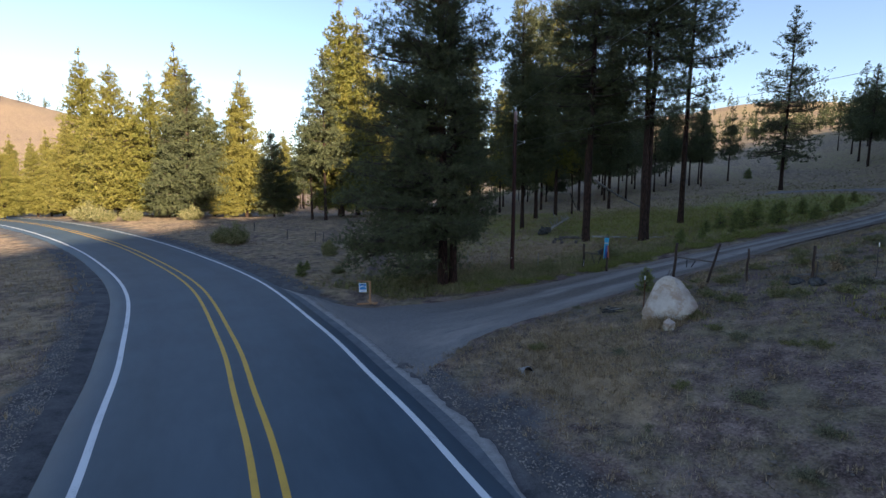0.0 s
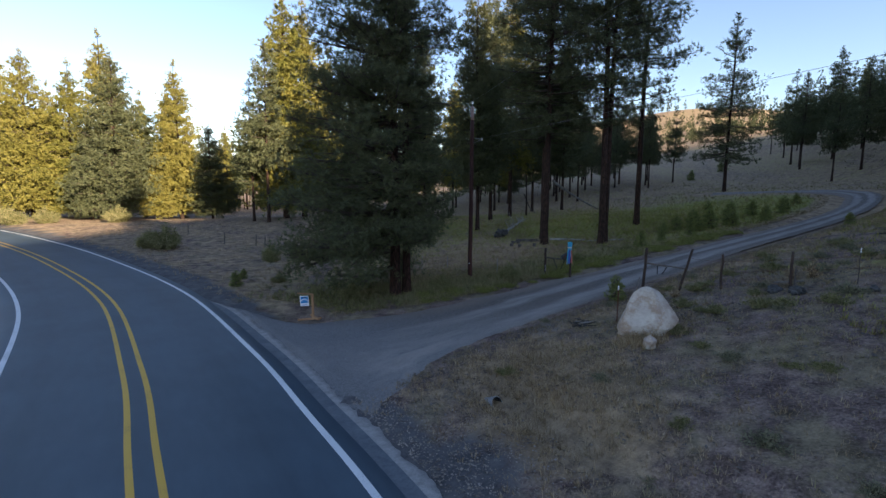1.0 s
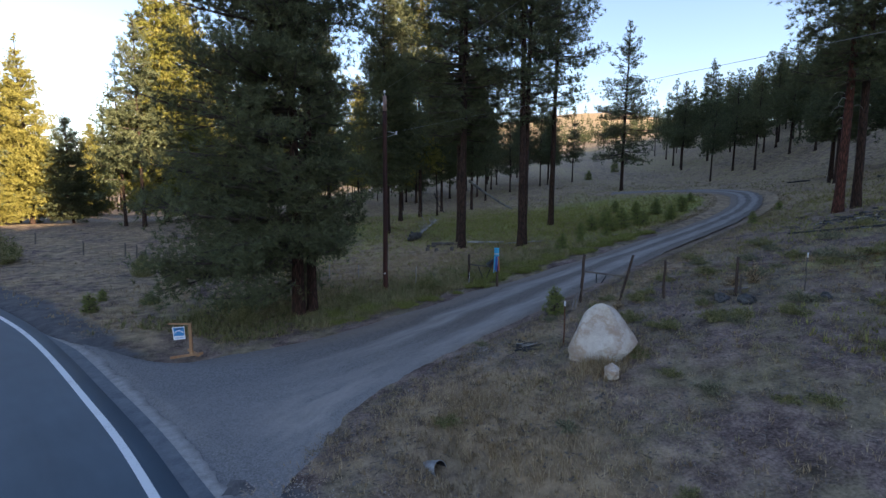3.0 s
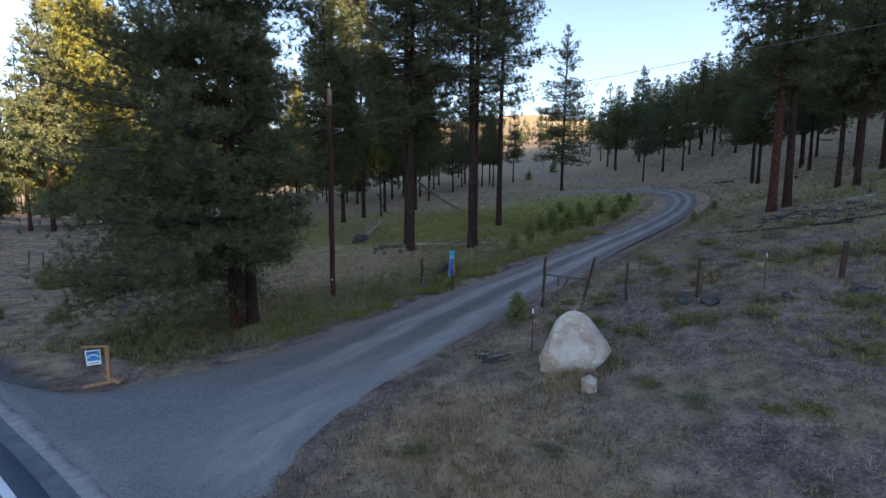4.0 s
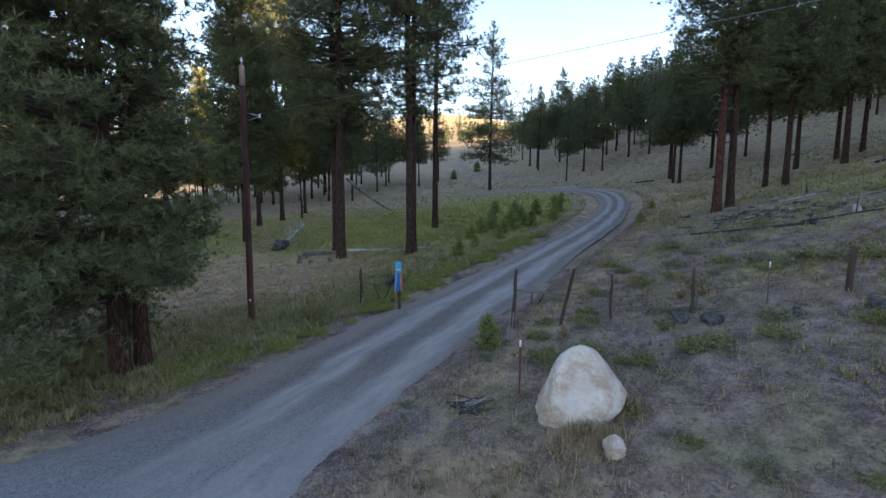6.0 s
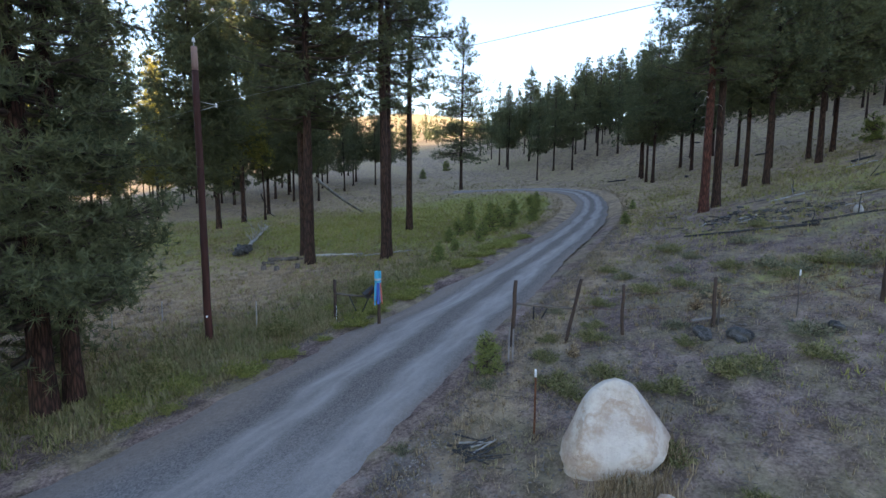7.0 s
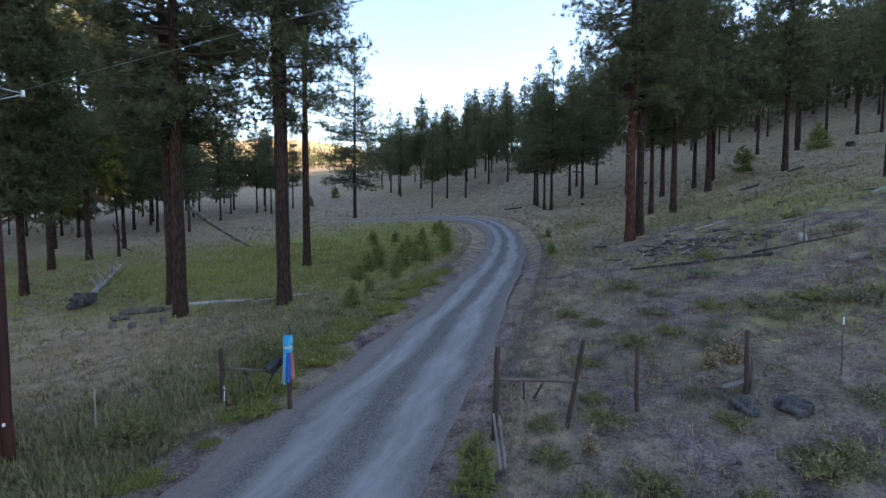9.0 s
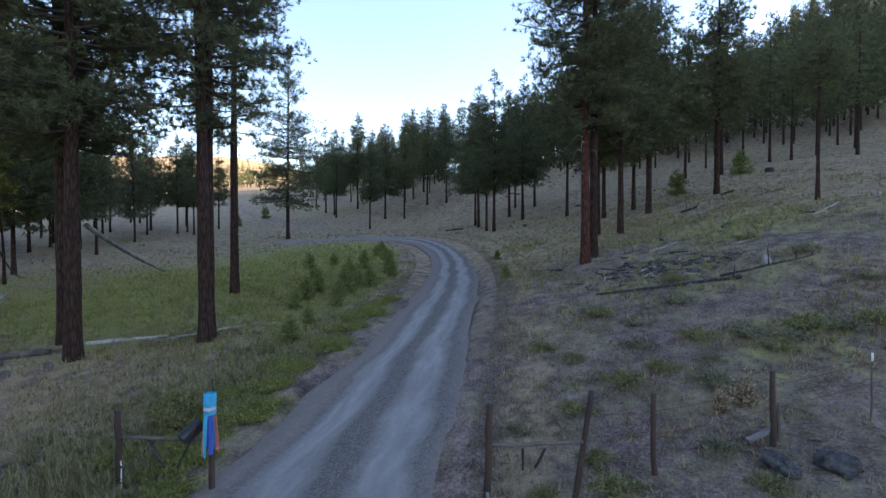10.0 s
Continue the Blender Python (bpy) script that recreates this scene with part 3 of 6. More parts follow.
edge = np.linspace(-LANE - 0.58, LANE + 0.48, 15)
edge = np.r_[edge[0] - 0.05, edge, edge[-1] + 0.05]
highway = ribbon("road", HIGHWAY, edge, lambda x, y: crown_of_road(x, y) - 0.10 * np.isin(np.arange(17), (0, 16))[None, :], MAT["asphalt"])
tagged(highway, "two-lane dark asphalt highway curving between pine slopes", "road", kind="structure")
for nm, off, mat, lab in (("white_line", -LANE + 0.08, "line_white", "white painted edge line"), ("white_line", LANE + 0.04, "line_white", "white painted edge line"),
                          ("yellow_line", -0.3, "line_yellow", "yellow painted centre line"), ("yellow_line", 0.18, "line_yellow", "yellow painted centre line")):
    wide = 0.075 if nm == "white_line" else 0.066
    strip = ribbon(nm, HIGHWAY, (off - wide, off + wide), lambda x, y: crown_of_road(x, y) + 0.005, MAT[mat], highway)
    tagged(strip, lab)

# the worn strip of older asphalt where the driveway meets the highway
sel = np.where((HIGHWAY[:, 1] > 4.5) & (HIGHWAY[:, 1] < 24.5))[0]
worn_line = resample(HIGHWAY[sel], 160)
rng = np.random.default_rng(3)
ragged = np.convolve(rng.normal(0, 0.09, 170), np.ones(5) / 5, "valid")[:160]
taper = ease(np.linspace(0, 6, 160)) * ease(np.linspace(6, 0, 160))
def strip_height(x, y):
    d, _ = nearest(x, y, HIGHWAY)
    return crown_of_road(x, y) - 0.006 - 0.01 * (d.reshape(np.shape(x)) - LANE)


a0 = np.full(160, LANE + 0.46)
a1 = a0 + 0.30 * taper + 0.02
a2 = a1 + (0.32 + 1.4 * ragged) * taper + 0.02
shoulder = ribbon("road_shoulder", worn_line, np.stack([a0, (a0 + a1) / 2, a1 + 0.03], 1), lambda x, y: strip_height(x, y) + 0.004, MAT["dusty_asphalt"])
tagged(shoulder, "dusty widened asphalt shoulder at the driveway mouth", "road", kind="structure")
worn = ribbon("road_edge", worn_line, np.stack([a1, (a1 + a2) / 2, a2, a2 + 0.03], 1),
              lambda x, y: strip_height(x, y) - np.array([0.0, 0.0, 0.002, 0.09])[None, :], MAT["old_asphalt"])
tagged(worn, "pale dusty strip of broken old asphalt along the highway", "road", kind="structure")


def build_driveway():
    m = 21
    u = np.linspace(0, 1, m)
    rng = np.random.default_rng(5)
    wob = np.stack([np.convolve(rng.normal(0, 0.30, ROWS_D + 4), np.ones(5) / 5, "valid") for _ in range(2)])
    S, N = DRIVE_S.copy(), DRIVE_N.copy()
    way = (N - S) / np.linalg.norm(N - S, axis=1)[:, None]
    S, N = S - way * wob[0][:, None], N + way * wob[1][:, None]
    P = S[:, None, :] * (1 - u)[None, :, None] + N[:, None, :] * u[None, :, None]
    Z = land(P[..., 0], P[..., 1], sunk=False)
    rut = -0.035 * (np.exp(-((u - 0.25) / 0.09) ** 2) + np.exp(-((u - 0.625) / 0.09) ** 2)) + 0.02 * np.exp(-((u - 0.44) / 0.08) ** 2)
    Z = Z + 0.035 + rut[None, :] - 0.075 * (1 - ease(np.minimum(u, 1 - u) / 0.13))[None, :]
    dh, _ = nearest(P[..., 0], P[..., 1], HIGHWAY)
    dh = dh.reshape(Z.shape)
    Z = np.where(dh < LANE + 1.25, np.minimum(Z, crown_of_road(P[..., 0], P[..., 1]) - 0.03 - 0.01 * (dh - LANE)), Z)
    k = np.arange(P.shape[0] * m).reshape(-1, m)
    quads = np.stack([k[:-1, :-1], k[:-1, 1:], k[1:, 1:], k[1:, :-1]], -1).reshape(-1, 4)[:, ::-1]
    ob = mesh_of("driveway", np.concatenate([P, Z[..., None]], -1).reshape(-1, 3), quads, MAT["gravel"], smooth=True)
    along = np.r_[0, np.cumsum(np.linalg.norm(np.diff(DRIVE_C, axis=0), axis=1))]
    uv = np.stack([np.broadcast_to(u, P.shape[:2]), np.broadcast_to(along[:, None], P.shape[:2])], -1).reshape(-1, 2)
    ob.data.uv_layers.new(name="UVMap").data.foreach_set("uv", uv[quads.ravel()].astype(np.float32).ravel())
    return tagged(ob, "grey gravel driveway with two pale wheel tracks", "road", kind="structure")


driveway = build_driveway()

# ---- pine trees ----
def tubes(paths, radii, sides):
    """Tapered tubes along paths, as arrays of vertices and quads. All paths have the same number of points."""
    P, R = np.asarray(paths, float), np.asarray(radii, float)
    n, k, _ = P.shape
    d = np.gradient(P, axis=1)
    d /= np.linalg.norm(d, axis=2, keepdims=True) + 1e-9
    ref = np.where(np.abs(d[..., 2:3]) < 0.8, np.array([0, 0, 1.0]), np.array([1.0, 0, 0]))
    a = np.cross(d, ref)
    a /= np.linalg.norm(a, axis=2, keepdims=True) + 1e-9
    b = np.cross(d, a)
    t = np.arange(sides) * 2 * math.pi / sides
    V = P[:, :, None, :] + R[:, :, None, None] * (a[:, :, None, :] * np.cos(t)[None, None, :, None] + b[:, :, None, :] * np.sin(t)[None, None, :, None])
    i = np.arange(n * k * sides).reshape(n, k, sides)
    j = np.roll(i, -1, axis=2)
    F = np.stack([i[:, :-1], j[:, :-1], j[:, 1:], i[:, 1:]], -1).reshape(-1, 4)
    return V.reshape(-1, 3), F


def unit(v):
    return v / (np.linalg.norm(v, axis=-1, keepdims=True) + 1e-9)


def trunk_mesh(rng, H, r0, rings, sides, bend, lean=(0, 0)):
    h = np.linspace(0, 1, rings) ** 1.25
    ph = rng.uniform(0, 6.28, 4)
    x = bend * (np.sin(h * 5 + ph[0]) - math.sin(ph[0])) * h + lean[0] * h * H
    y = bend * (np.sin(h * 4 + ph[1]) - math.sin(ph[1])) * h + lean[1] * h * H
    path = np.stack([x, y, h * H], 1)
    r = r0 * (0.86 * (1 - h) ** 0.75 + 0.015) + 0.32 * r0 * np.exp(-h * H / 0.45)
    path[0, 2] = -0.35
    V, F = tubes(path[None], r[None], sides)
    ang = np.arctan2(V[:, 1], V[:, 0])
    bumpy = 1 + 0.05 * np.sin(ang * 5 + V[:, 2] * 0.9 + ph[2]) + 0.04 * np.sin(ang * 9 - V[:, 2] * 2.1 + ph[3])
    c = np.repeat(path, sides, 0)
    V[:, :2] = c[:, :2] + (V[:, :2] - c[:, :2]) * bumpy[:, None]
    return V, F, path


def pine(rng, H, base, R, form, nb, clumps, tufts, blades, blade_l, blade_w, r0, spread, detail, bend=0.12, lean=(0, 0), gap=0.0, skew=0.0):
    """A pine as arrays: trunk, limbs and needles. form shapes the outline of the crown from its base (0) to the top (1)."""
    sides, rings = (12, 22) if detail > 1 else ((8, 12) if detail else (5, 5))
    tv, tf, path = trunk_mesh(rng, H, r0, rings, sides, bend, lean)
    q = np.sort(1 - (1 - rng.uniform(0, 1, nb)) ** 0.74)
    if gap:
        q = q[(np.sin(q * 19 + rng.uniform(0, 6)) > -1 + gap) | (q > 0.85)]
    nb = len(q)
    h = base + q * (H - base) * 0.985
    az = np.arange(nb) * 2.39996 + rng.normal(0, 0.5, nb)
    if skew:
        keep = (h > 2.8) | (np.cos(az) < -0.05)
        q, h, az = q[keep], h[keep], az[keep]
        nb = len(q)
    L = R * np.array([form(v) for v in q]) * rng.uniform(0.62, 1.12, nb) + 0.06 + 0.06 * (1 - q)
    L = L * (1 - skew * np.cos(az))
    el = np.radians(-14 + 62 * q ** 1.6) + rng.normal(0, 0.12, nb)
    out = np.stack([np.cos(az), np.sin(az), np.zeros(nb)], 1)
    side = np.stack([-np.sin(az), np.cos(az), np.zeros(nb)], 1)
    start = np.stack([np.interp(h, path[:, 2], path[:, 0]), np.interp(h, path[:, 2], path[:, 1]), h], 1)
    curl = rng.uniform(0.05, 0.30, nb)

    def along(s, i):
        s = s[..., None]
        up = np.sin(el[i])[..., None] * s + (curl[i][..., None]) * s ** 2 * np.cos(el[i])[..., None]
        return start[i] + L[i][..., None] * (out[i] * np.cos(el[i])[..., None] * s + np.array([0, 0, 1.0]) * up)

    steps = np.linspace(0, 1, 5 if detail else 3)
    ii = np.repeat(np.arange(nb), len(steps)).reshape(nb, -1)
    if not detail:
        ii = ii[::4]
    lp = along(np.broadcast_to(steps, ii.shape), ii)
    lr = (0.018 + 0.014 * L[ii[:, 0]])[:, None] * (1 - 0.8 * steps)[None, :]
    lv, lf = tubes(lp, lr, 4 if detail > 1 else 3)
    # clumps of tufts out along each limb
    nc = np.maximum(2, (np.where((skew > 0) & (h < 5), 1.8, 1.0) * clumps * (L / max(R, 0.1)) ** 0.8 * rng.uniform(0.7, 1.2, nb)).astype(int))
    bi = np.repeat(np.arange(nb), nc)
    s = rng.uniform(0.16, 1.04, len(bi)) ** 0.75
    c = along(s, bi)
    lat = np.clip(rng.normal(0, 0.17, len(bi)), -0.3, 0.3) * L[bi] * (0.35 + s)
    c = c + side[bi] * lat[:, None] + np.stack([np.zeros(len(bi)), np.zeros(len(bi)), rng.normal(0.05, 0.09, len(bi)) * L[bi] ** 0.6], 1)
    if detail > 1:
        sv, sf = tubes(np.stack([along(np.maximum(0.0, s - 0.18), bi), c], 1), np.tile([0.014, 0.005], (len(bi), 1)), 3)
        lf = np.vstack([lf, sf + len(lv)])
        lv = np.vstack([lv, sv])
    ti = np.repeat(np.arange(len(bi)), tufts)
    wide = spread * (0.22 + 0.78 * np.minimum(1, L[bi[ti]] / (0.8 * R)))[:, None]
    pos = c[ti] + rng.normal(0, 1, (len(ti), 3)) * wide * np.array([1, 1, 0.62])
    axis = unit(out[bi[ti]] * 0.6 + np.array([0, 0, 0.55]) + rng.normal(0, 0.5, (len(ti), 3)))
    b = np.repeat(np.arange(len(ti)), blades)
    d = unit(axis[b] * 0.75 + unit(rng.normal(0, 1, (len(b), 3))))
    small = 0.46 + 0.54 * np.minimum(1, L[bi[ti[b]]] / (0.6 * R))
    ln = blade_l * rng.uniform(0.65, 1.25, len(b)) * small
    w = unit(np.cross(d, rng.normal(0, 1, (len(b), 3)))) * (blade_w / 2 * small)[:, None]
    o = pos[b]
    nv = np.stack([o - w * 0.6, o + w * 0.6, o + d * ln[:, None] * 0.6 + w, o + d * ln[:, None], o + d * ln[:, None] * 0.6 - w], 1) if detail > 2 else np.stack([o - w, o + w, o + d * ln[:, None]], 1)
    m = nv.shape[1]
    nf = np.arange(len(b) * m).reshape(-1, m)
    return tv, tf, lv, lf, nv.reshape(-1, 3), nf


def cone(v):
    return (1 - v) ** 0.8 * (0.55 + 0.45 * min(1, v * 5))


def spire(v):
    return (1 - v) ** 0.86 * (0.7 + 0.3 * min(1, v * 5)) + 0.05


def oval(v):
    return (0.45 + 0.55 * min(1, v * 3.2)) * (1 - v ** 2.2) ** 0.8


def tall(v):
    return (0.6 + 0.4 * min(1, v * 4)) * (1 - v) ** 0.55


def peak(v):
    return (1 - v) * (1 + 0.45 * v) * (0.75 + 0.25 * min(1, v * 6)) + 0.015


def skirt(v):
    return (0.9 + 0.2 * min(1, v * 8)) * (1 - v) ** 0.8


FORMS = {
    # kind: height, crown base, radius, form, limbs, clumps, tufts, blades, blade length, width, trunk radius, spread, detail, gap
    "broad": (25.0, 1.4, 4.1, skirt, 350, 19, 5, 12, 0.25, 0.031, 0.29, 0.24, 2, 0.0),
    "twin": (24.0, 5.5, 2.9, tall, 110, 15, 5, 12, 0.25, 0.032, 0.245, 0.23, 2, 0.15),
    "old_a": (26.0, 7.2, 4.4, tall, 150, 19, 4, 14, 0.27, 0.036, 0.28, 0.27, 2, 0.0),
    "old_b": (25.0, 8.0, 3.5, oval, 120, 16, 4, 14, 0.26, 0.036, 0.26, 0.25, 2, 0.30),
    "old_c": (24.0, 4.4, 5.8, spire, 170, 17, 4, 11, 0.31, 0.05, 0.27, 0.30, 2, 0.15),
    "mid_a": (19.0, 5.2, 3.3, spire, 130, 12, 3, 9, 0.32, 0.075, 0.22, 0.29, 1, 0.1),
    "mid_b": (18.0, 5.6, 3.0, spire, 125, 13, 3, 9, 0.32, 0.075, 0.19, 0.28, 1, 0.0),
    "mid_c": (17.0, 4.2, 3.6, spire, 130, 13, 3, 9, 0.32, 0.075, 0.20, 0.30, 1, 0.0),
    "mid_d": (20.0, 2.0, 2.9, tall, 190, 12, 4, 9, 0.34, 0.075, 0.22, 0.28, 1, 0.0),
    "grove_a": (22.0, 5.0, 3.5, tall, 210, 13, 4, 9, 0.32, 0.07, 0.22, 0.30, 1, 0.1),
    "grove_b": (22.0, 3.8, 3.2, tall, 230, 13, 4, 9, 0.32, 0.07, 0.20, 0.30, 1, 0.0),
    "slim": (9.5, 5.4, 1.7, oval, 60, 9, 3, 10, 0.24, 0.04, 0.12, 0.2, 1, 0.0),
    "cone_a": (20.0, 0.9, 5.4, peak, 330, 17, 4, 8, 0.32, 0.085, 0.24, 0.34, 1, 0.0),
    "cone_b": (20.0, 1.4, 3.7, peak, 300, 14, 4, 8, 0.32, 0.085, 0.24, 0.30, 1, 0.0),
    "far_a": (18.0, 5.0, 2.8, spire, 70, 6, 2, 6, 0.50, 0.20, 0.17, 0.32, 0, 0.0),
    "far_b": (18.0, 4.0, 3.2, spire, 74, 6, 2, 6, 0.50, 0.20, 0.17, 0.32, 0, 0.0),
    "dot_a": (18.0, 3.0, 3.6, cone, 20, 4, 1, 5, 1.7, 0.9, 0.25, 0.5, 0, 0.0),
    "sapling": (1.15, 0.10, 0.40, spire, 44, 5, 2, 8, 0.17, 0.020, 0.02, 0.05, 2, 0.0),
}
BUILT = {}


def tree_arrays(kind, seed):
    f = FORMS[kind]
    return pine(np.random.default_rng(seed), *f[:13], gap=f[13], bend=0.12 if f[0] > 3 else 0.02, skew=0.42 if kind == "broad" else 0.0)


def place(x, y, h, kind, turn=0.0, label="", lean=(0.0, 0.0), leaf="needles", bark="bark", group="", dz=0.0, seed=0):
    """A pine of a kind, scaled to the height h, standing at x, y."""
    key = (kind, leaf, bark, seed)
    k = h / FORMS[kind][0]
    m = Matrix.Translation((x, y, spot(x, y, dz))) @ pose(0, 0, 0, lean[0], lean[1], turn)
    if key in BUILT:
        ob = copy_thing(BUILT[key], m @ Matrix.Scale(k / BUILT[key].scale.x, 4))
    else:
        tv, tf, lv, lf, nv, nf = tree_arrays(kind, seed + sum(map(ord, kind)))
        ob = new("pine_tree")
        mesh_of("trunk", tv, tf, MAT[bark], ob, True)
        tagged(mesh_of("branching", lv, lf, MAT["limb"], ob, True), kind="stuff")
        tagged(mesh_of("crown", nv, nf, MAT[leaf], ob), kind="stuff")
        ob.matrix_basis = m @ Matrix.Scale(k, 4)
        BUILT[key] = ob
    return tagged(ob, label or "pine tree with bare lower trunk and dark green crown", "tree", group or "pines of the grove")


# the wide tree with two stems beside the driveway mouth
place(0.12, 25.85, 25.0, "broad", -24, "broad dense pine with branches down to the grass beside the driveway", bark="bark_rust", group="pines by the driveway")
place(0.68, 26.2, 23.0, "twin", 100, "second stem of the broad pine with a ragged high crown", bark="bark_rust", group="pines by the driveway")

OLD = [
    # x, y, height, kind, turn
    (10.9, 36.0, 27.0, "old_a", 0), (11.5, 38.2, 26.0, "old_a", 140), (14.1, 33.65, 25.5, "old_b", 30), (14.45, 33.95, 24.0, "old_b", 215), (19.95, 40.1, 25.0, "old_b", 150),
    (46.7, 66.7, 24.0, "old_c", 60),
]
for x, y, h, k, a in OLD:
    place(x, y, h, k, a, "tall old pine with furrowed brown trunk at the meadow", group="old pines at the meadow")
red = place(27.45, 23.5, 24.0, "old_a", 70, "tall pine with red bark and bleached dead lower twigs", bark="bark_red", group="pines on the slope")
dark = place(28.6, 23.4, 23.0, "old_b", 190, "leaning dark-barked pine beside the red pine", lean=(0, 3.0), group="pines on the slope")


def dead_twigs(tree, rows):
    """Bleached drooping twigs on a trunk: height, bearing, length, droop."""
    for n, (h, az, ln, droop) in enumerate(rows):
        t = np.linspace(0, 1, 8)[:, None]
        d = np.array([math.cos(az), math.sin(az), 0])
        p = np.array([0, 0, h]) + d * (0.25 + ln * t) + np.array([0, 0, 1.0]) * (0.25 * ln * np.sin(t * 2.2) - droop * t ** 2.5)
        V, F = tubes(p[None], np.linspace(0.020, 0.006, 8)[None], 5)
        tagged(mesh_of("dead_twig", V, F, MAT["dead_wood"], tree, True), "bleached dead twig")


dead_twigs(red, [(6.6, 1.5, 0.75, 0.5), (6.3, 1.9, 0.6, 0.7), (5.9, 1.2, 0.55, 0.6), (7.2, 1.4, 0.5, 0.2), (5.9, -2.2, 0.4, 0.35), (6.8, 2.6, 0.4, 0.2), (4.7, 1.5, 0.3, 0.2), (7.6, -1.9, 0.5, 0.1), (5.3, 0.4, 0.3, 0.3)])
dead_twigs(dark, [(9.0, 2.2, 1.1, 0.5), (9.7, 2.9, 1.3, 1.0), (8.3, 1.9, 0.9, 0.5), (7.8, -0.2, 0.6, 0.4), (10.3, 2.5, 1.0, 0.3), (8.8, -0.8, 0.9, 0.8)])

SLOPE = [
    (35.5, 23.5, 19, "mid_a", 0), (36.8, 25.2, 17, "mid_b", 200), (43.6, 23.1, 20, "mid_c", 50), (47.6, 24.9, 18, "mid_b", 15), (50.0, 24.0, 18, "mid_a", 95), (48.4, 18.75, 21, "mid_a", 120),
    (46.0, 27.0, 18, "mid_c", 210), (53.6, 32.5, 18, "mid_b", 130), (50.1, 39.2, 17, "mid_a", 10), (51.6, 40.8, 15, "mid_b", 170), (58.2, 45.2, 18, "mid_c", 90), (60.6, 46.9, 16, "mid_a", 20),
    (66.4, 44.6, 17, "mid_a", 250), (68.5, 45.6, 18, "mid_b", 30), (60.4, 40.2, 18, "mid_c", 60), (72.4, 43.2, 18, "mid_a", 300), (73.4, 46.7, 17, "mid_c", 140), (65.9, 22.6, 18, "mid_b", 35),
    (62.9, 18.9, 18, "mid_a", 205), (71.9, 70.7, 17, "mid_c", 300), (71.7, 66.4, 17, "mid_b", 40), (79.3, 66.7, 18, "mid_a", 110), (79.9, 62.9, 18, "mid_c", 190), (84.5, 73.4, 18, "mid_b", 230),
    (73.2, 83.6, 17, "mid_a", 70), (79.8, 84.0, 20, "mid_b", 10), (77.4, 90.5, 18, "mid_a", 210), (75.4, 86.2, 17, "mid_c", 100), (64.5, 68.0, 15, "mid_b", 77),
    (48.5, 102.5, 18, "mid_c", 20), (44.5, 107.5, 17, "mid_a", 90), (49.5, 93.5, 15, "mid_b", 60), (34.5, 102, 18, "mid_a", 30), (55, 103, 15, "mid_c", 0),
]
for x, y, h, k, a in SLOPE:
    place(x, y, h, k, a, group="pines on the slope")
place(36.7, 13.5, 9.6, "slim", 40, "slim young pine with a small high crown on the grassy slope", group="pines on the slope")

GROVE = [
    (8.0, 47.0, 23, "grove_b", 30), (11.0, 55.6, 24, "grove_a", 0), (14.4, 60.4, 26, "grove_a", 100), (16.6, 60.9, 10, "slim", 45), (21.0, 73.3, 25, "grove_b", 45), (23.2, 97.2, 21, "mid_a", 170), (24.9, 118, 20, "mid_c", 220),
    (24.2, 69.5, 23, "grove_a", 10), (29.4, 86.8, 19, "mid_b", 120), (29.5, 95.5, 20, "mid_a", 15), (32.6, 97.7, 17, "mid_c", 75), (39.6, 99.0, 17, "mid_b", 205), (54.6, 118, 17, "mid_a", 35),
    (-4, 75, 22, "grove_b", 140), (11.5, 92, 24, "grove_a", 240), (47, 92, 16, "mid_b", 10), (44.2, 95.4, 15, "mid_a", 40), (36, 104, 18, "mid_b", 80), (14, 106, 24, "grove_b", 130), (-8, 98, 23, "mid_a", 10),
    (18, 86, 22, "grove_a", 91), (22.6, 102.8, 21, "grove_b", 180), (31, 81, 16, "mid_a", 33), (33, 90, 16, "mid_c", 260), (4, 100, 25, "grove_b", 44), (4.5, 67, 23, "grove_a", 66),
    (20, 110, 22, "grove_b", 12), (28, 116, 19, "cone_b", 67), (38.7, 88, 14, "mid_c", 200), (-2, 92, 22, "grove_b", 300), (8, 116, 24, "grove_b", 160), (46.6, 87, 15, "mid_b", 250), (55.8, 94.6, 15, "mid_a", 150),
]
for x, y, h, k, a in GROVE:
    # sunlight on these crowns is helped by the golden needle colour
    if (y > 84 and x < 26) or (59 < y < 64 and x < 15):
        place(x, y, h, k, a, "pine with needles tinted yellow-green for sunlight in the grove", leaf="needles_sun_tint", group="pines of the grove")
    else:
        place(x, y, h, k, a, group="pines of the grove")

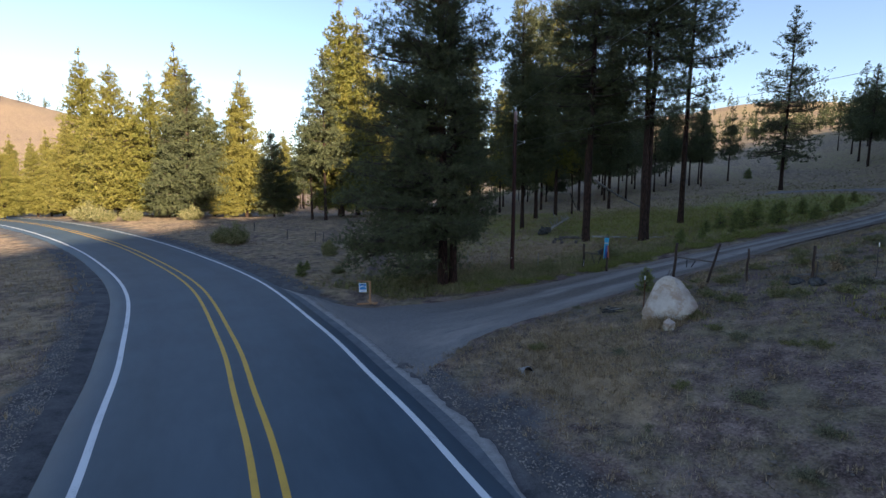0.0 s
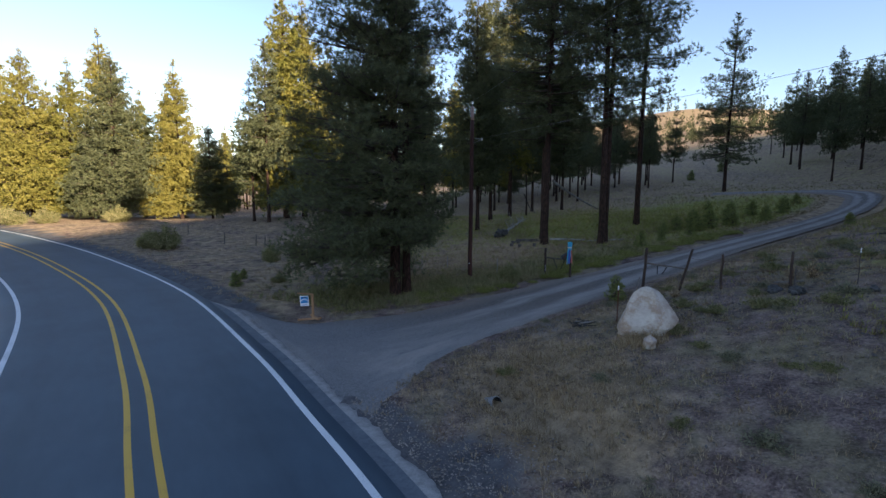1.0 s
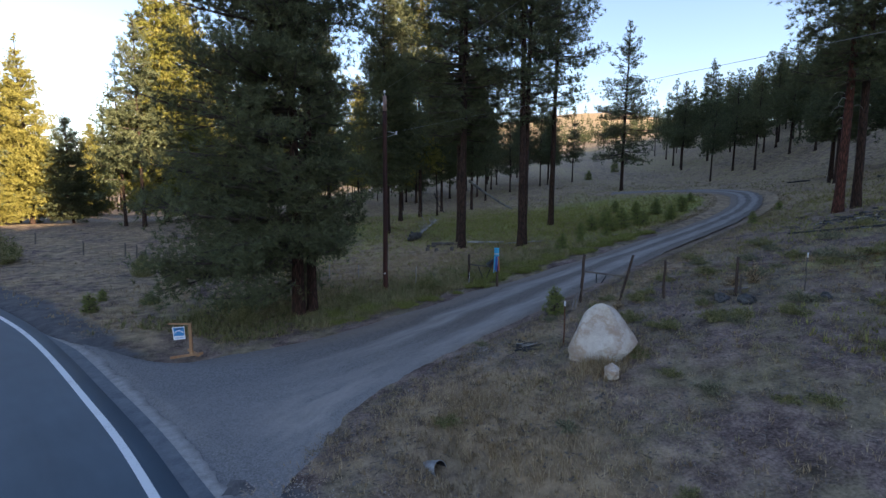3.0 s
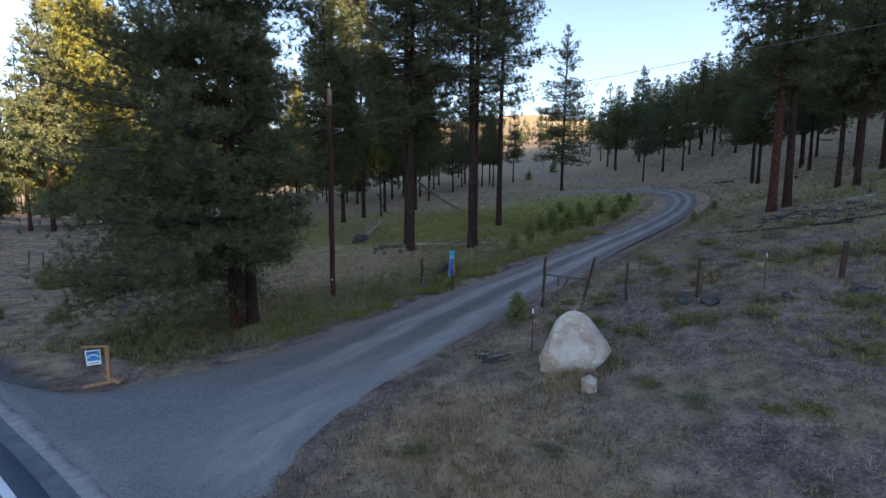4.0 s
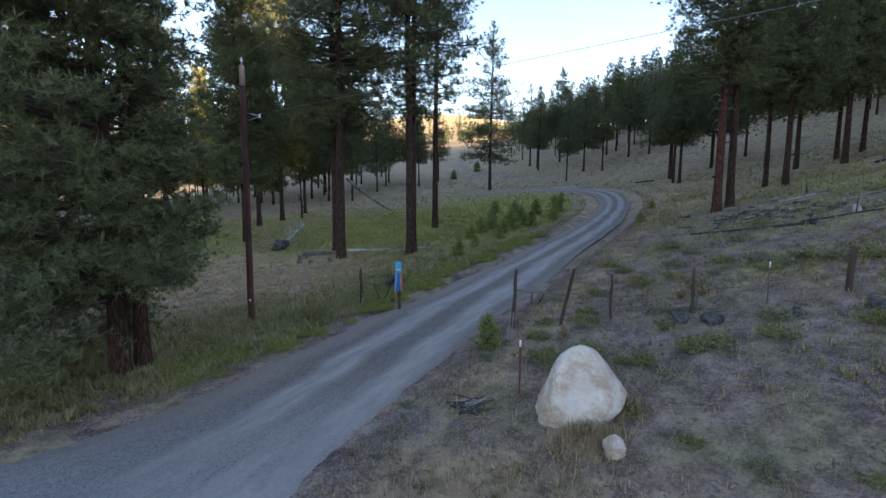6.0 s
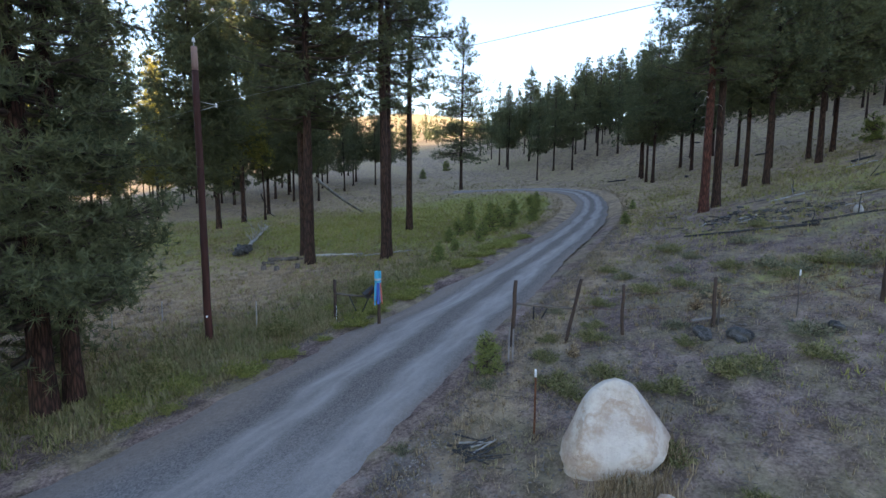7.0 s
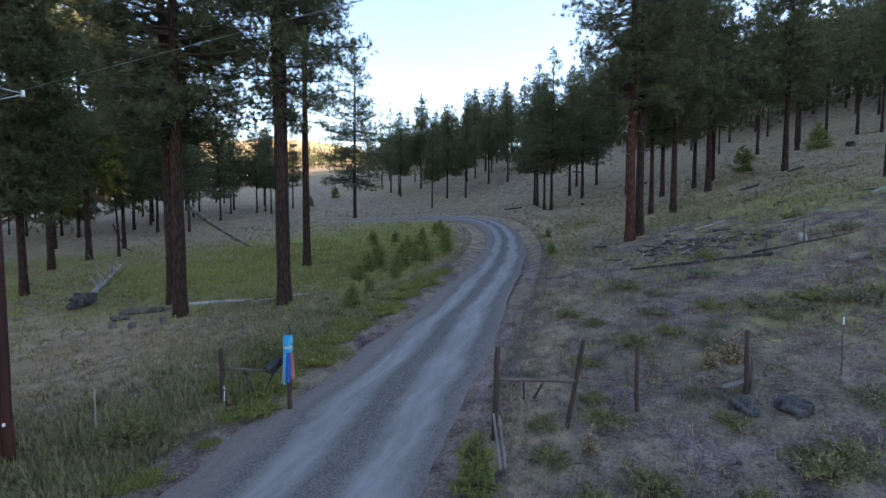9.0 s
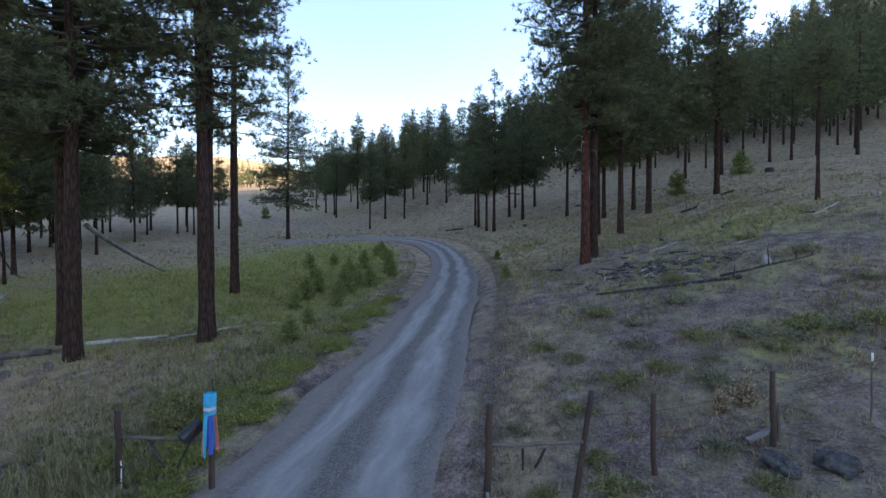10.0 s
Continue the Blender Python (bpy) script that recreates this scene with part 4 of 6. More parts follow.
SUNNY = [
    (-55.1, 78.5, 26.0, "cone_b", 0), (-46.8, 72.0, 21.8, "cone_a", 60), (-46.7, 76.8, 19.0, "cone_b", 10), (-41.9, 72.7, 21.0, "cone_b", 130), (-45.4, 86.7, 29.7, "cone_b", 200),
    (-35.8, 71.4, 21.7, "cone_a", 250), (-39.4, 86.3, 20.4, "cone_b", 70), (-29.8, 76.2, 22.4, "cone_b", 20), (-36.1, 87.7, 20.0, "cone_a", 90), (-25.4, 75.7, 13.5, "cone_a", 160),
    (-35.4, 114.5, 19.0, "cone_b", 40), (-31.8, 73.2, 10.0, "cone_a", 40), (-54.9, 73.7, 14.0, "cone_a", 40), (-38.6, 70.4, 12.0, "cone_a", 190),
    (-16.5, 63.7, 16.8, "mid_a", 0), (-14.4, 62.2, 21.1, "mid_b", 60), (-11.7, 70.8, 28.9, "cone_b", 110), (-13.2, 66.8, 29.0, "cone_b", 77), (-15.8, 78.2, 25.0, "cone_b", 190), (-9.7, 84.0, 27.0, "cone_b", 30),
    (-64.8, 82.5, 14.5, "cone_b", 220), (-63.0, 77.5, 12.5, "cone_b", 20), (-71.6, 83.4, 14.0, "cone_b", 120), (-62.7, 71.2, 11.5, "cone_b", 320), (-70.0, 92.0, 12.0, "cone_a", 140),
]
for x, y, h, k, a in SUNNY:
    # five pines get the darker needles, so their shade is painted in
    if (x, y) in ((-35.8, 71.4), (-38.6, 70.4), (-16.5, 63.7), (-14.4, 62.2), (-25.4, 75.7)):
        place(x, y, h, k, a, "pine with shade painted in by darker needles among the sunlit pines", group="sunlit pines beyond the highway")
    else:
        place(x, y, h, k, a, "pine tinted golden green for the last sun beyond the highway", leaf="needles_sun_tint", group="sunlit pines beyond the highway")


def far_woods():
    """The woods of the hillsides, too many to count, with unseen pines added for shade."""
    rng = np.random.default_rng(11)
    kinds = [tree_arrays("far_a", 1), tree_arrays("far_b", 2), tree_arrays("far_a", 3), tree_arrays("far_b", 4)]
    spots = []

    def fill(n, box, keep, hs):
        k = 0
        while k < n:
            x, y = rng.uniform(box[0], box[1]), rng.uniform(box[2], box[3])
            if keep(x, y):
                spots.append((x, y, rng.uniform(*hs)))
                k += 1

    fill(34, (70, 112, -8, 42), lambda x, y: y > 12 - 0.12 * x and y < 0.5 * x, (15, 20))
    fill(230, (92, 190, -30, 62), lambda x, y: y > 16 - 0.22 * x and y < x * 0.62 + 4, (14, 20))
    fill(90, (165, 235, -20, 70), lambda x, y: y > 16 - 0.14 * x and y < x * 0.5, (14, 19))
    fill(130, (75, 190, 45, 150), lambda x, y: 0.45 * x < y < 0.95 * x + 8 and x + y > 146, (14, 19))
    fill(110, (-62, 58, 108, 185), lambda x, y: True, (13, 20))
    fill(50, (-170, -72, 118, 200), lambda x, y: True, (8, 12))
    fill(34, (-95, -56, 74, 112), lambda x, y: nearest(x, y, HIGHWAY)[0][0] > 14, (6, 10))
    fill(25, (60, 260, 150, 400), lambda x, y: True, (3, 12))
    fill(60, (95, 150, 75, 170), lambda x, y: 0.62 * (x - 3) < y - 16 < 1.1 * (x - 3), (8, 12))
    fill(18, (84, 125, 70, 130), lambda x, y: 0.55 * x < y < 1.25 * x, (13, 18))
    # unseen pines behind the camera, added to keep the sun off the verge
    fill(20, (31, 60, -40, -7), lambda x, y: True, (22, 26))
    near_count = len(spots)
    fill(170, (-900, -420, 480, 800), lambda x, y: natural(x, y) > 88, (10, 16))
    fill(90, (-330, 100, 420, 720), lambda x, y: natural(x, y) > 12, (12, 18))
    fill(70, (150, 520, 380, 700), lambda x, y: natural(x, y) > 58, (10, 15))
    fill(160, (150, 330, 180, 420), lambda x, y: 0.9 * x < y < 1.9 * x, (8, 13))
    out = [[[], [], 0] for _ in range(3)]
    zs = land(np.array([s[0] for s in spots]), np.array([s[1] for s in spots]))
    tiny = tree_arrays("dot_a", 5)
    for n, ((x, y, h), z) in enumerate(zip(spots, zs)):
        arr = kinds[rng.integers(4)] if n < near_count else tiny
        k = h / 18.0
        a = rng.uniform(0, 6.28)
        rot = np.array([[math.cos(a), -math.sin(a), 0], [math.sin(a), math.cos(a), 0], [0, 0, 1]]) * k
        for o, v, f in zip(out, arr[::2], arr[1::2]):
            o[0].append(v @ rot.T + np.array([x, y, z]))
            o[1].append(f + o[2])
            o[2] += len(v)
    root = tagged(new("far_woods"), "open pine woods on the hillsides around the valley, with unseen shade pines", "trees", kind="stuff")
    for o, nm, mt in zip(out, ("trunks", "branches", "crowns"), ("bark", "limb", "needles")):
        ob = mesh_of(nm, np.vstack(o[0]), np.vstack(o[1]), MAT[mt], root, nm != "crowns")
        ob["kind"] = "stuff"
    return root


far_woods()

# ---- things by the driveway ----
def rod(a, b, r0, r1=None, sides=10, rings=6, wobble=0.0, seed=0):
    """A round, slightly uneven stick from a to b, with closed ends."""
    r1 = r0 if r1 is None else r1
    rng = np.random.default_rng(seed)
    a, b = np.array(a, float), np.array(b, float)
    t = np.linspace(0, 1, rings)[:, None]
    path = a + (b - a) * t
    path[1:-1] += rng.normal(0, wobble, (rings - 2, 3)) if rings > 2 else 0
    r = r0 + (r1 - r0) * t[:, 0]
    V, F = tubes(path[None], r[None], sides)
    bm = bmesh.new()
    vs = [bm.verts.new(v) for v in V]
    for f in F:
        fc = bm.faces.new([vs[i] for i in f])
        fc.smooth = True
    bm.faces.new(vs[:sides])
    bm.faces.new(vs[-sides:][::-1])
    bmesh.ops.recalc_face_normals(bm, faces=bm.faces)
    return bm


def box(sx, sy, sz, bevel=0.006, m=None):
    bm = bmesh.new()
    bmesh.ops.create_cube(bm, size=1.0)
    bmesh.ops.scale(bm, vec=(sx, sy, sz), verts=bm.verts)
    if bevel:
        bmesh.ops.bevel(bm, geom=bm.edges[:], offset=bevel, segments=2, affect="EDGES")
    if m is not None:
        bmesh.ops.transform(bm, matrix=m, verts=bm.verts)
    return bm


def post(x, y, top, r=0.05, lean=(0, 0), mat="grey_post", label="weathered grey wooden fence post", group="fence posts", seed=1, name="fence_post"):
    z = spot(x, y)
    ob = new(name)
    ob.location = (x, y, z)
    h = top - z
    part("shaft", rod((0, 0, -0.3), (lean[0], lean[1], h), r * 1.08, r * 0.9, 9, 6, 0.008, seed), MAT[mat], ob)
    return tagged(ob, label, "fence post", group)


def rock(name, x, y, size, seed, mat, label, dz=0.0, sub=3, turn=0.0, rough=1.0):
    bm = bmesh.new()
    bmesh.ops.create_icosphere(bm, subdivisions=sub, radius=1.0)
    rng = random.Random(seed)
    o = Vector([rng.uniform(-50, 50) for _ in range(3)])
    for v in bm.verts:
        n = v.co.normalized()
        d = 1 + rough * (0.28 * noise.noise(n * 1.1 + o) + 0.16 * noise.noise(n * 2.7 + o) + 0.07 * noise.noise(n * 7 + o))
        v.co = Vector((n.x * size[0], n.y * size[1], n.z * size[2])) * d
    for f in bm.faces:
        f.smooth = sub > 2
    ob = part(name, bm, MAT[mat])
    ob.matrix_world = pose(x, y, spot(x, y, dz), 0, 0, turn)
    return tagged(ob, label, "rock")


def boulder():
    """The pale boulder: narrow rounded head, bulge at one foot, an angular shoulder at the other."""
    heights = (0.0, 0.15, 0.35, 0.55, 0.75, 1.0, 1.25, 1.40, 1.47)
    left = (-0.76, -0.83, -0.79, -0.71, -0.63, -0.53, -0.41, -0.27, -0.08)
    right = (0.50, 0.60, 0.78, 0.88, 0.78, 0.60, 0.42, 0.22, 0.02)
    bm = bmesh.new()
    rings, sides = 34, 40
    grid = []
    for i in range(rings):
        z = -0.35 + (1.47 + 0.35) * (i / (rings - 1))
        a, b = np.interp(z, heights, left), np.interp(z, heights, right)
        if z < 0:
            a, b = -0.76 + 0.3 * z, 0.56 + 0.3 * -z
        mid, half = (a + b) / 2, (b - a) / 2
        deep = 0.46 * min(1.0, (1.52 - z) / 0.7) ** 0.6
        ring = []
        for j in range(sides):
            t = 2 * math.pi * j / sides
            c, s = math.cos(t), math.sin(t)
            u = mid + half * math.copysign(abs(c) ** 0.72, c)
            d = deep * math.copysign(abs(s) ** 0.6, s) + 0.12 * (1.2 - z)* (0.3 if s < 0 else -0.1)
            v = Vector((u, d, z))
            n = noise.noise(v * 1.6 + Vector((3, 1, 7))) * 0.07 + noise.noise(v * 5) * 0.018 + noise.noise(v * 14) * 0.006
            dirn = Vector((c, s, 0.2))
            ring.append(bm.verts.new(v + dirn * n))
        grid.append(ring)
    for r0, r1 in zip(grid, grid[1:]):
        for j in range(sides):
            k = (j + 1) % sides
            bm.faces.new((r0[j], r0[k], r1[k], r1[j])).smooth = True
    top = bm.verts.new(sum((v.co for v in grid[-1]), Vector()) / sides + Vector((0, 0, 0.012)))
    for j in range(sides):
        bm.faces.new((grid[-1][j], grid[-1][(j + 1) % sides], top)).smooth = True
    # broad split faces
    for point, n in (((0.0, -0.36, 0.6), (-0.12, -0.93, 0.35)), ((0.56, -0.12, 0.75), (0.75, -0.55, 0.36)), ((0.38, 0, 1.14), (0.8, -0.1, 0.6)), ((-0.58, -0.1, 0.75), (-0.85, -0.4, 0.34))):
        n = Vector(n).normalized()
        for v in bm.verts:
            d = (v.co - Vector(point)).dot(n)
            if d > 0 and v.co.z > 0.1:
                v.co -= n * d * 0.85
    bmesh.ops.recalc_face_normals(bm, faces=bm.faces)
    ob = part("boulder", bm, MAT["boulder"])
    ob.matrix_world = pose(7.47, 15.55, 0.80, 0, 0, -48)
    return tagged(ob, "large pale tan boulder standing on the dry bank", "boulder")


boulder()
rock("rock", 6.95, 14.38, (0.30, 0.20, 0.25), 14, "boulder", "small pale angular rock at the foot of the boulder", 0.10, 1, 55, 1.3)


def utility_pole(x, y, top):
    z = spot(x, y)
    ob = new("utility_pole")
    ob.location = (x, y, z)
    h = top - z
    part("shaft", rod((0, 0, -0.4), (0.02, 0, h - 0.7), 0.122, 0.096, 18, 12, 0.006, 2), MAT["pole"], ob)
    part("bleached_top", rod((0.02, 0, h - 0.71), (0.02, 0, h), 0.095, 0.088, 18, 4, 0.002, 3), MAT["pole_top"], ob, "sun-bleached pole top")
    # triangular wire bracket with its insulator
    b = h - 1.75
    br = part("bracket", rod((0.12, -0.04, b + 0.12), (0.52, -0.16, b + 0.05), 0.014, 0.014, 6, 4), MAT["galvanised"], ob, "galvanised wire bracket")
    part("brace", rod((0.12, -0.04, b - 0.14), (0.52, -0.16, b + 0.02), 0.012, 0.012, 6, 4), MAT["galvanised"], br)
    part("insulator", rod((0.53, -0.16, b - 0.02), (0.53, -0.16, b + 0.11), 0.04, 0.03, 10, 4), MAT["white_paint"], br, "white insulator")
    part("pin", rod((0.02, 0, h), (0.02, 0, h + 0.16), 0.018, 0.018, 6, 3), MAT["galvanised"], ob)
    part("top_insulator", rod((0.02, 0, h + 0.14), (0.02, 0, h + 0.26), 0.05, 0.03, 10, 4), MAT["white_paint"], ob, "small pale insulator")
    part("tag", box(0.05, 0.004, 0.07, 0.001, pose(-0.06, -0.138, 0.85)), MAT["white_paint"], ob, "small pale tag")
    return tagged(ob, "tall red-brown wooden utility pole beside the driveway", "utility pole")


utility_pole(4.24, 28.34, 9.50)


def wire(name, a, b, sag, r, label, mat="wire", cat="wire"):
    a, b = np.array(a, float), np.array(b, float)
    t = np.linspace(0, 1, 25)[:, None]
    p = a + (b - a) * t
    p[:, 2] -= (4 * sag * t * (1 - t))[:, 0]
    V, F = tubes(p[None], np.full((1, 25), r), 5)
    return tagged(mesh_of(name, V, F, MAT[mat], None, True), label, cat, "overhead wires" if cat == "wire" else "")


wire("overhead_wire", (4.73, 28.24, 7.85), (4.73 + 0.105 * 60, 28.24 - 0.994 * 60, 5.45), 0.05, 0.004, "thin grey overhead wire running from the pole bracket")
wire("overhead_wire", (4.73, 28.24, 7.85), (4.73 - 0.208 * 50, 28.24 + 0.978 * 50, 8.2), 0.5, 0.004, "thin grey overhead wire running from the pole into the grove")
wire("overhead_wire", (4.22, 28.4, 9.76), (5.9, -22, 8.0), 0.2, 0.0035, "thin grey overhead wire from the pole top")


def sandwich_sign(x, y):
    """A sawn post on crossed feet, with a small printed board that hangs from an arm."""
    ob = new("hanging_sign")
    ob.matrix_world = pose(x, y, float(land(x, y, sunk=False)) + 0.02, 0, 0, -8)
    part("post", box(0.09, 0.09, 1.02, 0.008, pose(0, 0, 0.53)), MAT["new_wood"], ob)
    part("arm", box(0.68, 0.05, 0.05, 0.006, pose(-0.29, 0, 1.065, 0, 3, 0)), MAT["new_wood"], ob)
    part("foot", box(0.95, 0.09, 0.07, 0.008, pose(-0.12, -0.06, 0.035, 0, 0, 22)), MAT["new_wood"], ob)
    part("foot", box(0.85, 0.09, 0.07, 0.008, pose(0.05, 0.06, 0.085, 0, 0, -52)), MAT["new_wood"], ob)
    for dx in (-0.50, -0.18):
        part("hook", rod((dx, 0, 1.04), (dx, 0, 0.955), 0.006, 0.006, 6, 3), MAT["galvanised"], ob)
    board = part("board", box(0.36, 0.016, 0.42, 0.004, pose(-0.34, 0, 0.76, 0, -3, 0)), MAT["sign_white"], ob, "white printed board")
    part("print", box(0.31, 0.006, 0.27, 0.001, pose(-0.335, -0.010, 0.81, 0, -3, 0)), MAT["sign_blue"], board, "blue printed field")
    bm = bmesh.new()
    n = 16
    for i in range(n):
        a0, a1 = math.pi * (0.15 + 0.7 * i / n), math.pi * (0.15 + 0.7 * (i + 1) / n)
        pts = [Vector((-0.335 + 0.13 * math.cos(a) * k, -0.0150, 0.70 + 0.13 * math.sin(a) * k)) for a, k in ((a0, 1.0), (a1, 1.0), (a1, 1.22), (a0, 1.22))]
        bm.faces.new([bm.verts.new(q) for q in pts])
    part("emblem", bm, MAT["sign_white"], board, "white arc on the print")
    part("lettering", box(0.20, 0.004, 0.03, 0, pose(-0.335, -0.0145, 0.905, 0, -3, 0)), MAT["sign_dark"], board, "dark bar of lettering")
    part("lettering", box(0.24, 0.004, 0.018, 0, pose(-0.335, -0.0100, 0.61, 0, -3, 0)), MAT["sign_blue"], board, "blue bar of lettering")
    return tagged(ob, "small hanging sign on a sawn wooden post with crossed feet", "sign")


sandwich_sign(-3.3, 22.05)


def brace_pair(name, a, b, ta, tb, rail_a, rail_b, label, struts, mats=("dark_post", "grey_post"), lean=(0, 0), ra=0.06, rb=0.055):
    """Two posts with a rail between them and short struts under it."""
    za = spot(*a)
    ob = new(name)
    ob.location = (a[0], a[1], za)
    dx, dy = b[0] - a[0], b[1] - a[1]
    zb = spot(*b) - za
    part("post", rod((0, 0, -0.3), (lean[0] * 0.25, lean[1] * 0.1, ta - za), ra * 1.05, ra * 0.92, 10, 7, 0.008, 5), MAT[mats[0]], ob)
    part("post", rod((dx, dy, zb - 0.3), (dx + lean[0], dy + lean[1], tb - za), rb * 1.05, rb * 0.9, 10, 7, 0.006, 6), MAT[mats[0]], ob)
    k = (rail_b - za - zb) / (tb - za - zb)
    part("rail", rod((lean[0] * 0.17, 0, rail_a - za), (dx + lean[0] * k, dy + lean[1] * k, rail_b - za), 0.034, 0.03, 9, 7, 0.006, 7), MAT[mats[1]], ob, "grey rail")
    for u0, u1, drop in struts:
        za0 = rail_a + (rail_b - rail_a) * u0 - za - 0.03
        part("strut", rod((dx * u0, dy * u0, za0), (dx * u1, dy * u1, za0 - drop), 0.022, 0.018, 6, 4, 0.003, 8), MAT["char"], ob, "short dark strut")
    return tagged(ob, label, "fence brace")


brace_pair("fence_brace", (8.05, 26.95), (8.70, 25.05), 2.08, 2.28, 1.60, 1.70, "wooden fence brace carrying a mailbox and a windsock",
           ((0.34, 0.50, 0.5), (0.78, 0.64, 0.5)))
brace_pair("fence_brace", (9.80, 20.13), (10.62, 19.1), 2.88, 2.97, 2.28, 2.22, "old gate brace of two posts with a sagging rail",
           ((0.42, 0.42, 0.32), (0.68, 0.56, 0.28)), lean=(0.42, -0.17), ra=0.055, rb=0.047)


def mailbox():
    """A black arched box lying tilted on the rail."""
    ob = new("mailbox")
    ob.matrix_world = pose(8.60, 25.40, 1.78, 33, 0, -95) @ Matrix.Scale(0.86, 4)
    prof = [(-0.115, 0.0), (-0.115, 0.14)] + [(-0.115 * math.cos(t), 0.14 + 0.115 * math.sin(t)) for t in np.linspace(0.25, math.pi - 0.25, 9)] + [(0.115, 0.14), (0.115, 0.0)]

    def shell(y0, y1, k=1.0):
        bm = bmesh.new()
        f = [bm.verts.new((x * k, y0, z * k)) for x, z in prof]
        g = [bm.verts.new((x * k, y1, z * k)) for x, z in prof]
        n = len(f)
        for i in range(n):
            bm.faces.new((f[i], f[(i + 1) % n], g[(i + 1) % n], g[i]))
        bm.faces.new(f)
        bm.faces.new(g[::-1])
        bmesh.ops.recalc_face_normals(bm, faces=bm.faces)
        return bm

    body = part("body", shell(-0.22, 0.22), MAT["black_plastic"], ob)
    part("door", shell(-0.245, -0.222, 1.05), MAT["black_plastic"], ob, "black front door")
    part("flag", box(0.008, 0.16, 0.04, 0.002, pose(0.123, -0.02, 0.13, 25, 0, 0)), MAT["rust"], ob, "small dull red flag")
    return tagged(ob, "black arched mailbox tilted on the fence rail", "mailbox")


mailbox()


def windsock():
    """A striped cloth windsock that hangs limp: a blue collar and coloured tails."""
    ob = new("windsock")
    ob.matrix_world = pose(8.60, 24.93, 2.73, 0, 0, -20)
    part("hanger", rod((0.10, 0.10, -0.42), (0.05, 0.05, 0.10), 0.012, 0.008, 6, 4), MAT["char"], ob, "dark hanger stick")
    for dx in (-0.07, 0.07):
        part("cord", rod((0.05, 0.05, 0.10), (dx, 0, -0.12), 0.004, 0.004, 5, 3), MAT["char"], ob, "thin dark cord")

    def tube(z0, z1, r0, r1, mat, name, a0=0.0, a1=2 * math.pi, sway=(0, 0), lab=""):
        bm = bmesh.new()
        n, m = 14, 8
        rows = []
        for i in range(m):
            t = i / (m - 1)
            r = r0 + (r1 - r0) * t
            row = []
            for j in range(n):
                a = a0 + (a1 - a0) * j / (n - 1)
                w = 1 + 0.10 * math.sin(a * 4 + t * 3)
                row.append(bm.verts.new((r * w * math.cos(a) + sway[0] * t, r * w * 0.8 * math.sin(a) + sway[1] * t, z0 + (z1 - z0) * t)))
            rows.append(row)
        for p, q in zip(rows, rows[1:]):
            for j in range(n - 1):
                bm.faces.new((p[j], p[j + 1], q[j + 1], q[j])).smooth = True
        bmesh.ops.solidify(bm, geom=bm.faces[:], thickness=0.004)
        return part(name, bm, MAT[mat], ob, lab)

    tube(-0.12, -0.36, 0.105, 0.10, "cloth_sky", "collar", lab="sky blue cloth collar")
    tube(-0.355, -0.42, 0.10, 0.10, "sign_white", "band", lab="pale cloth band")
    tube(-0.415, -0.50, 0.10, 0.10, "cloth_sky", "band", lab="sky blue cloth band")
    cols = ("cloth_sky", "cloth_blue", "cloth_pink", "cloth_orange", "cloth_sky", "cloth_blue", "cloth_orange")
    for i, c in enumerate(cols):
        a = 2 * math.pi * (i / len(cols)) + 3.3
        mx, my = math.cos(a + 0.4), math.sin(a + 0.4)
        tube(-0.495, -1.22 + 0.05 * (i % 3), 0.10, 0.10, c, "tail", a, a + 0.80, (0.045 * mx, 0.045 * my), lab=c.replace("cloth_", "").replace("sky", "sky blue").replace("pink", "rose") + " cloth tail")
    return tagged(ob, "limp striped cloth windsock in blue, rose and orange", "windsock")


windsock()

# fence posts, thin stakes and their wires
post(11.66, 18.13, 2.87, 0.042, (0.02, 0.01), "dark_post", "slim dark weathered fence post", seed=3)
post(12.93, 16.51, 3.16, 0.045, (0.03, 0.02), "dark_post", "split weathered fence post with a grey side", seed=4)
post(13.03, 16.44, 2.62, 0.028, (0, 0), "grey_post", "short split stake against a fence post", seed=5)
post(15.25, 13.88, 3.84, 0.075, (0.05, 0.0), "dark_post", "stout dark fence post on the slope", seed=6)
post(17.6, 10.9, 4.35, 0.05, (0.0, 0.0), "grey_post", seed=7)
for x, y, h in ((-14.8, 47.3, 1.05), (-11.8, 46.2, 1.0), (-10.8, 45.2, 1.0), (-20.2, 53.3, 0.95), (-7.2, 43.2, 1.0)):
    post(x, y, spot(x, y) + h, 0.05, (0.02, 0.03), "grey_post", "grey fence post on the bare flat by the highway", "posts of the old fence", 8)
for x, y, h in ((5.74, 28.3, 0.95), (3.4, 32.0, 0.75), (1.85, 32.5, 0.85)):
    post(x, y, spot(x, y) + h, 0.022, (0.03, 0.0), "dead_wood", "thin bleached stake in the long grass", "thin stakes", 9, "stake")
st = post(7.98, 26.72, 1.22, 0.010, (0, 0), "white_paint", "short white marker stake at the fence brace", "thin stakes", 12, "stake")
part("tag", box(0.04, 0.008, 0.05, 0.001, pose(-0.01, -0.015, 0.40)), MAT["sign_dark"], st, "dark tag")
st = post(7.32, 17.1, 1.93, 0.02, (0, 0), "rust", "rusty steel fence stake with a white top", "thin stakes", 10, "stake")
part("painted_top", rod((0, 0, 1.06), (0, 0, 1.20), 0.023, 0.021, 7, 3), MAT["white_paint"], st, "white painted top")
st = post(13.93, 15.13, 3.30, 0.014, (0, 0), "grey_post", "thin grey stake with a white top on the slope", "thin stakes", 11, "stake")
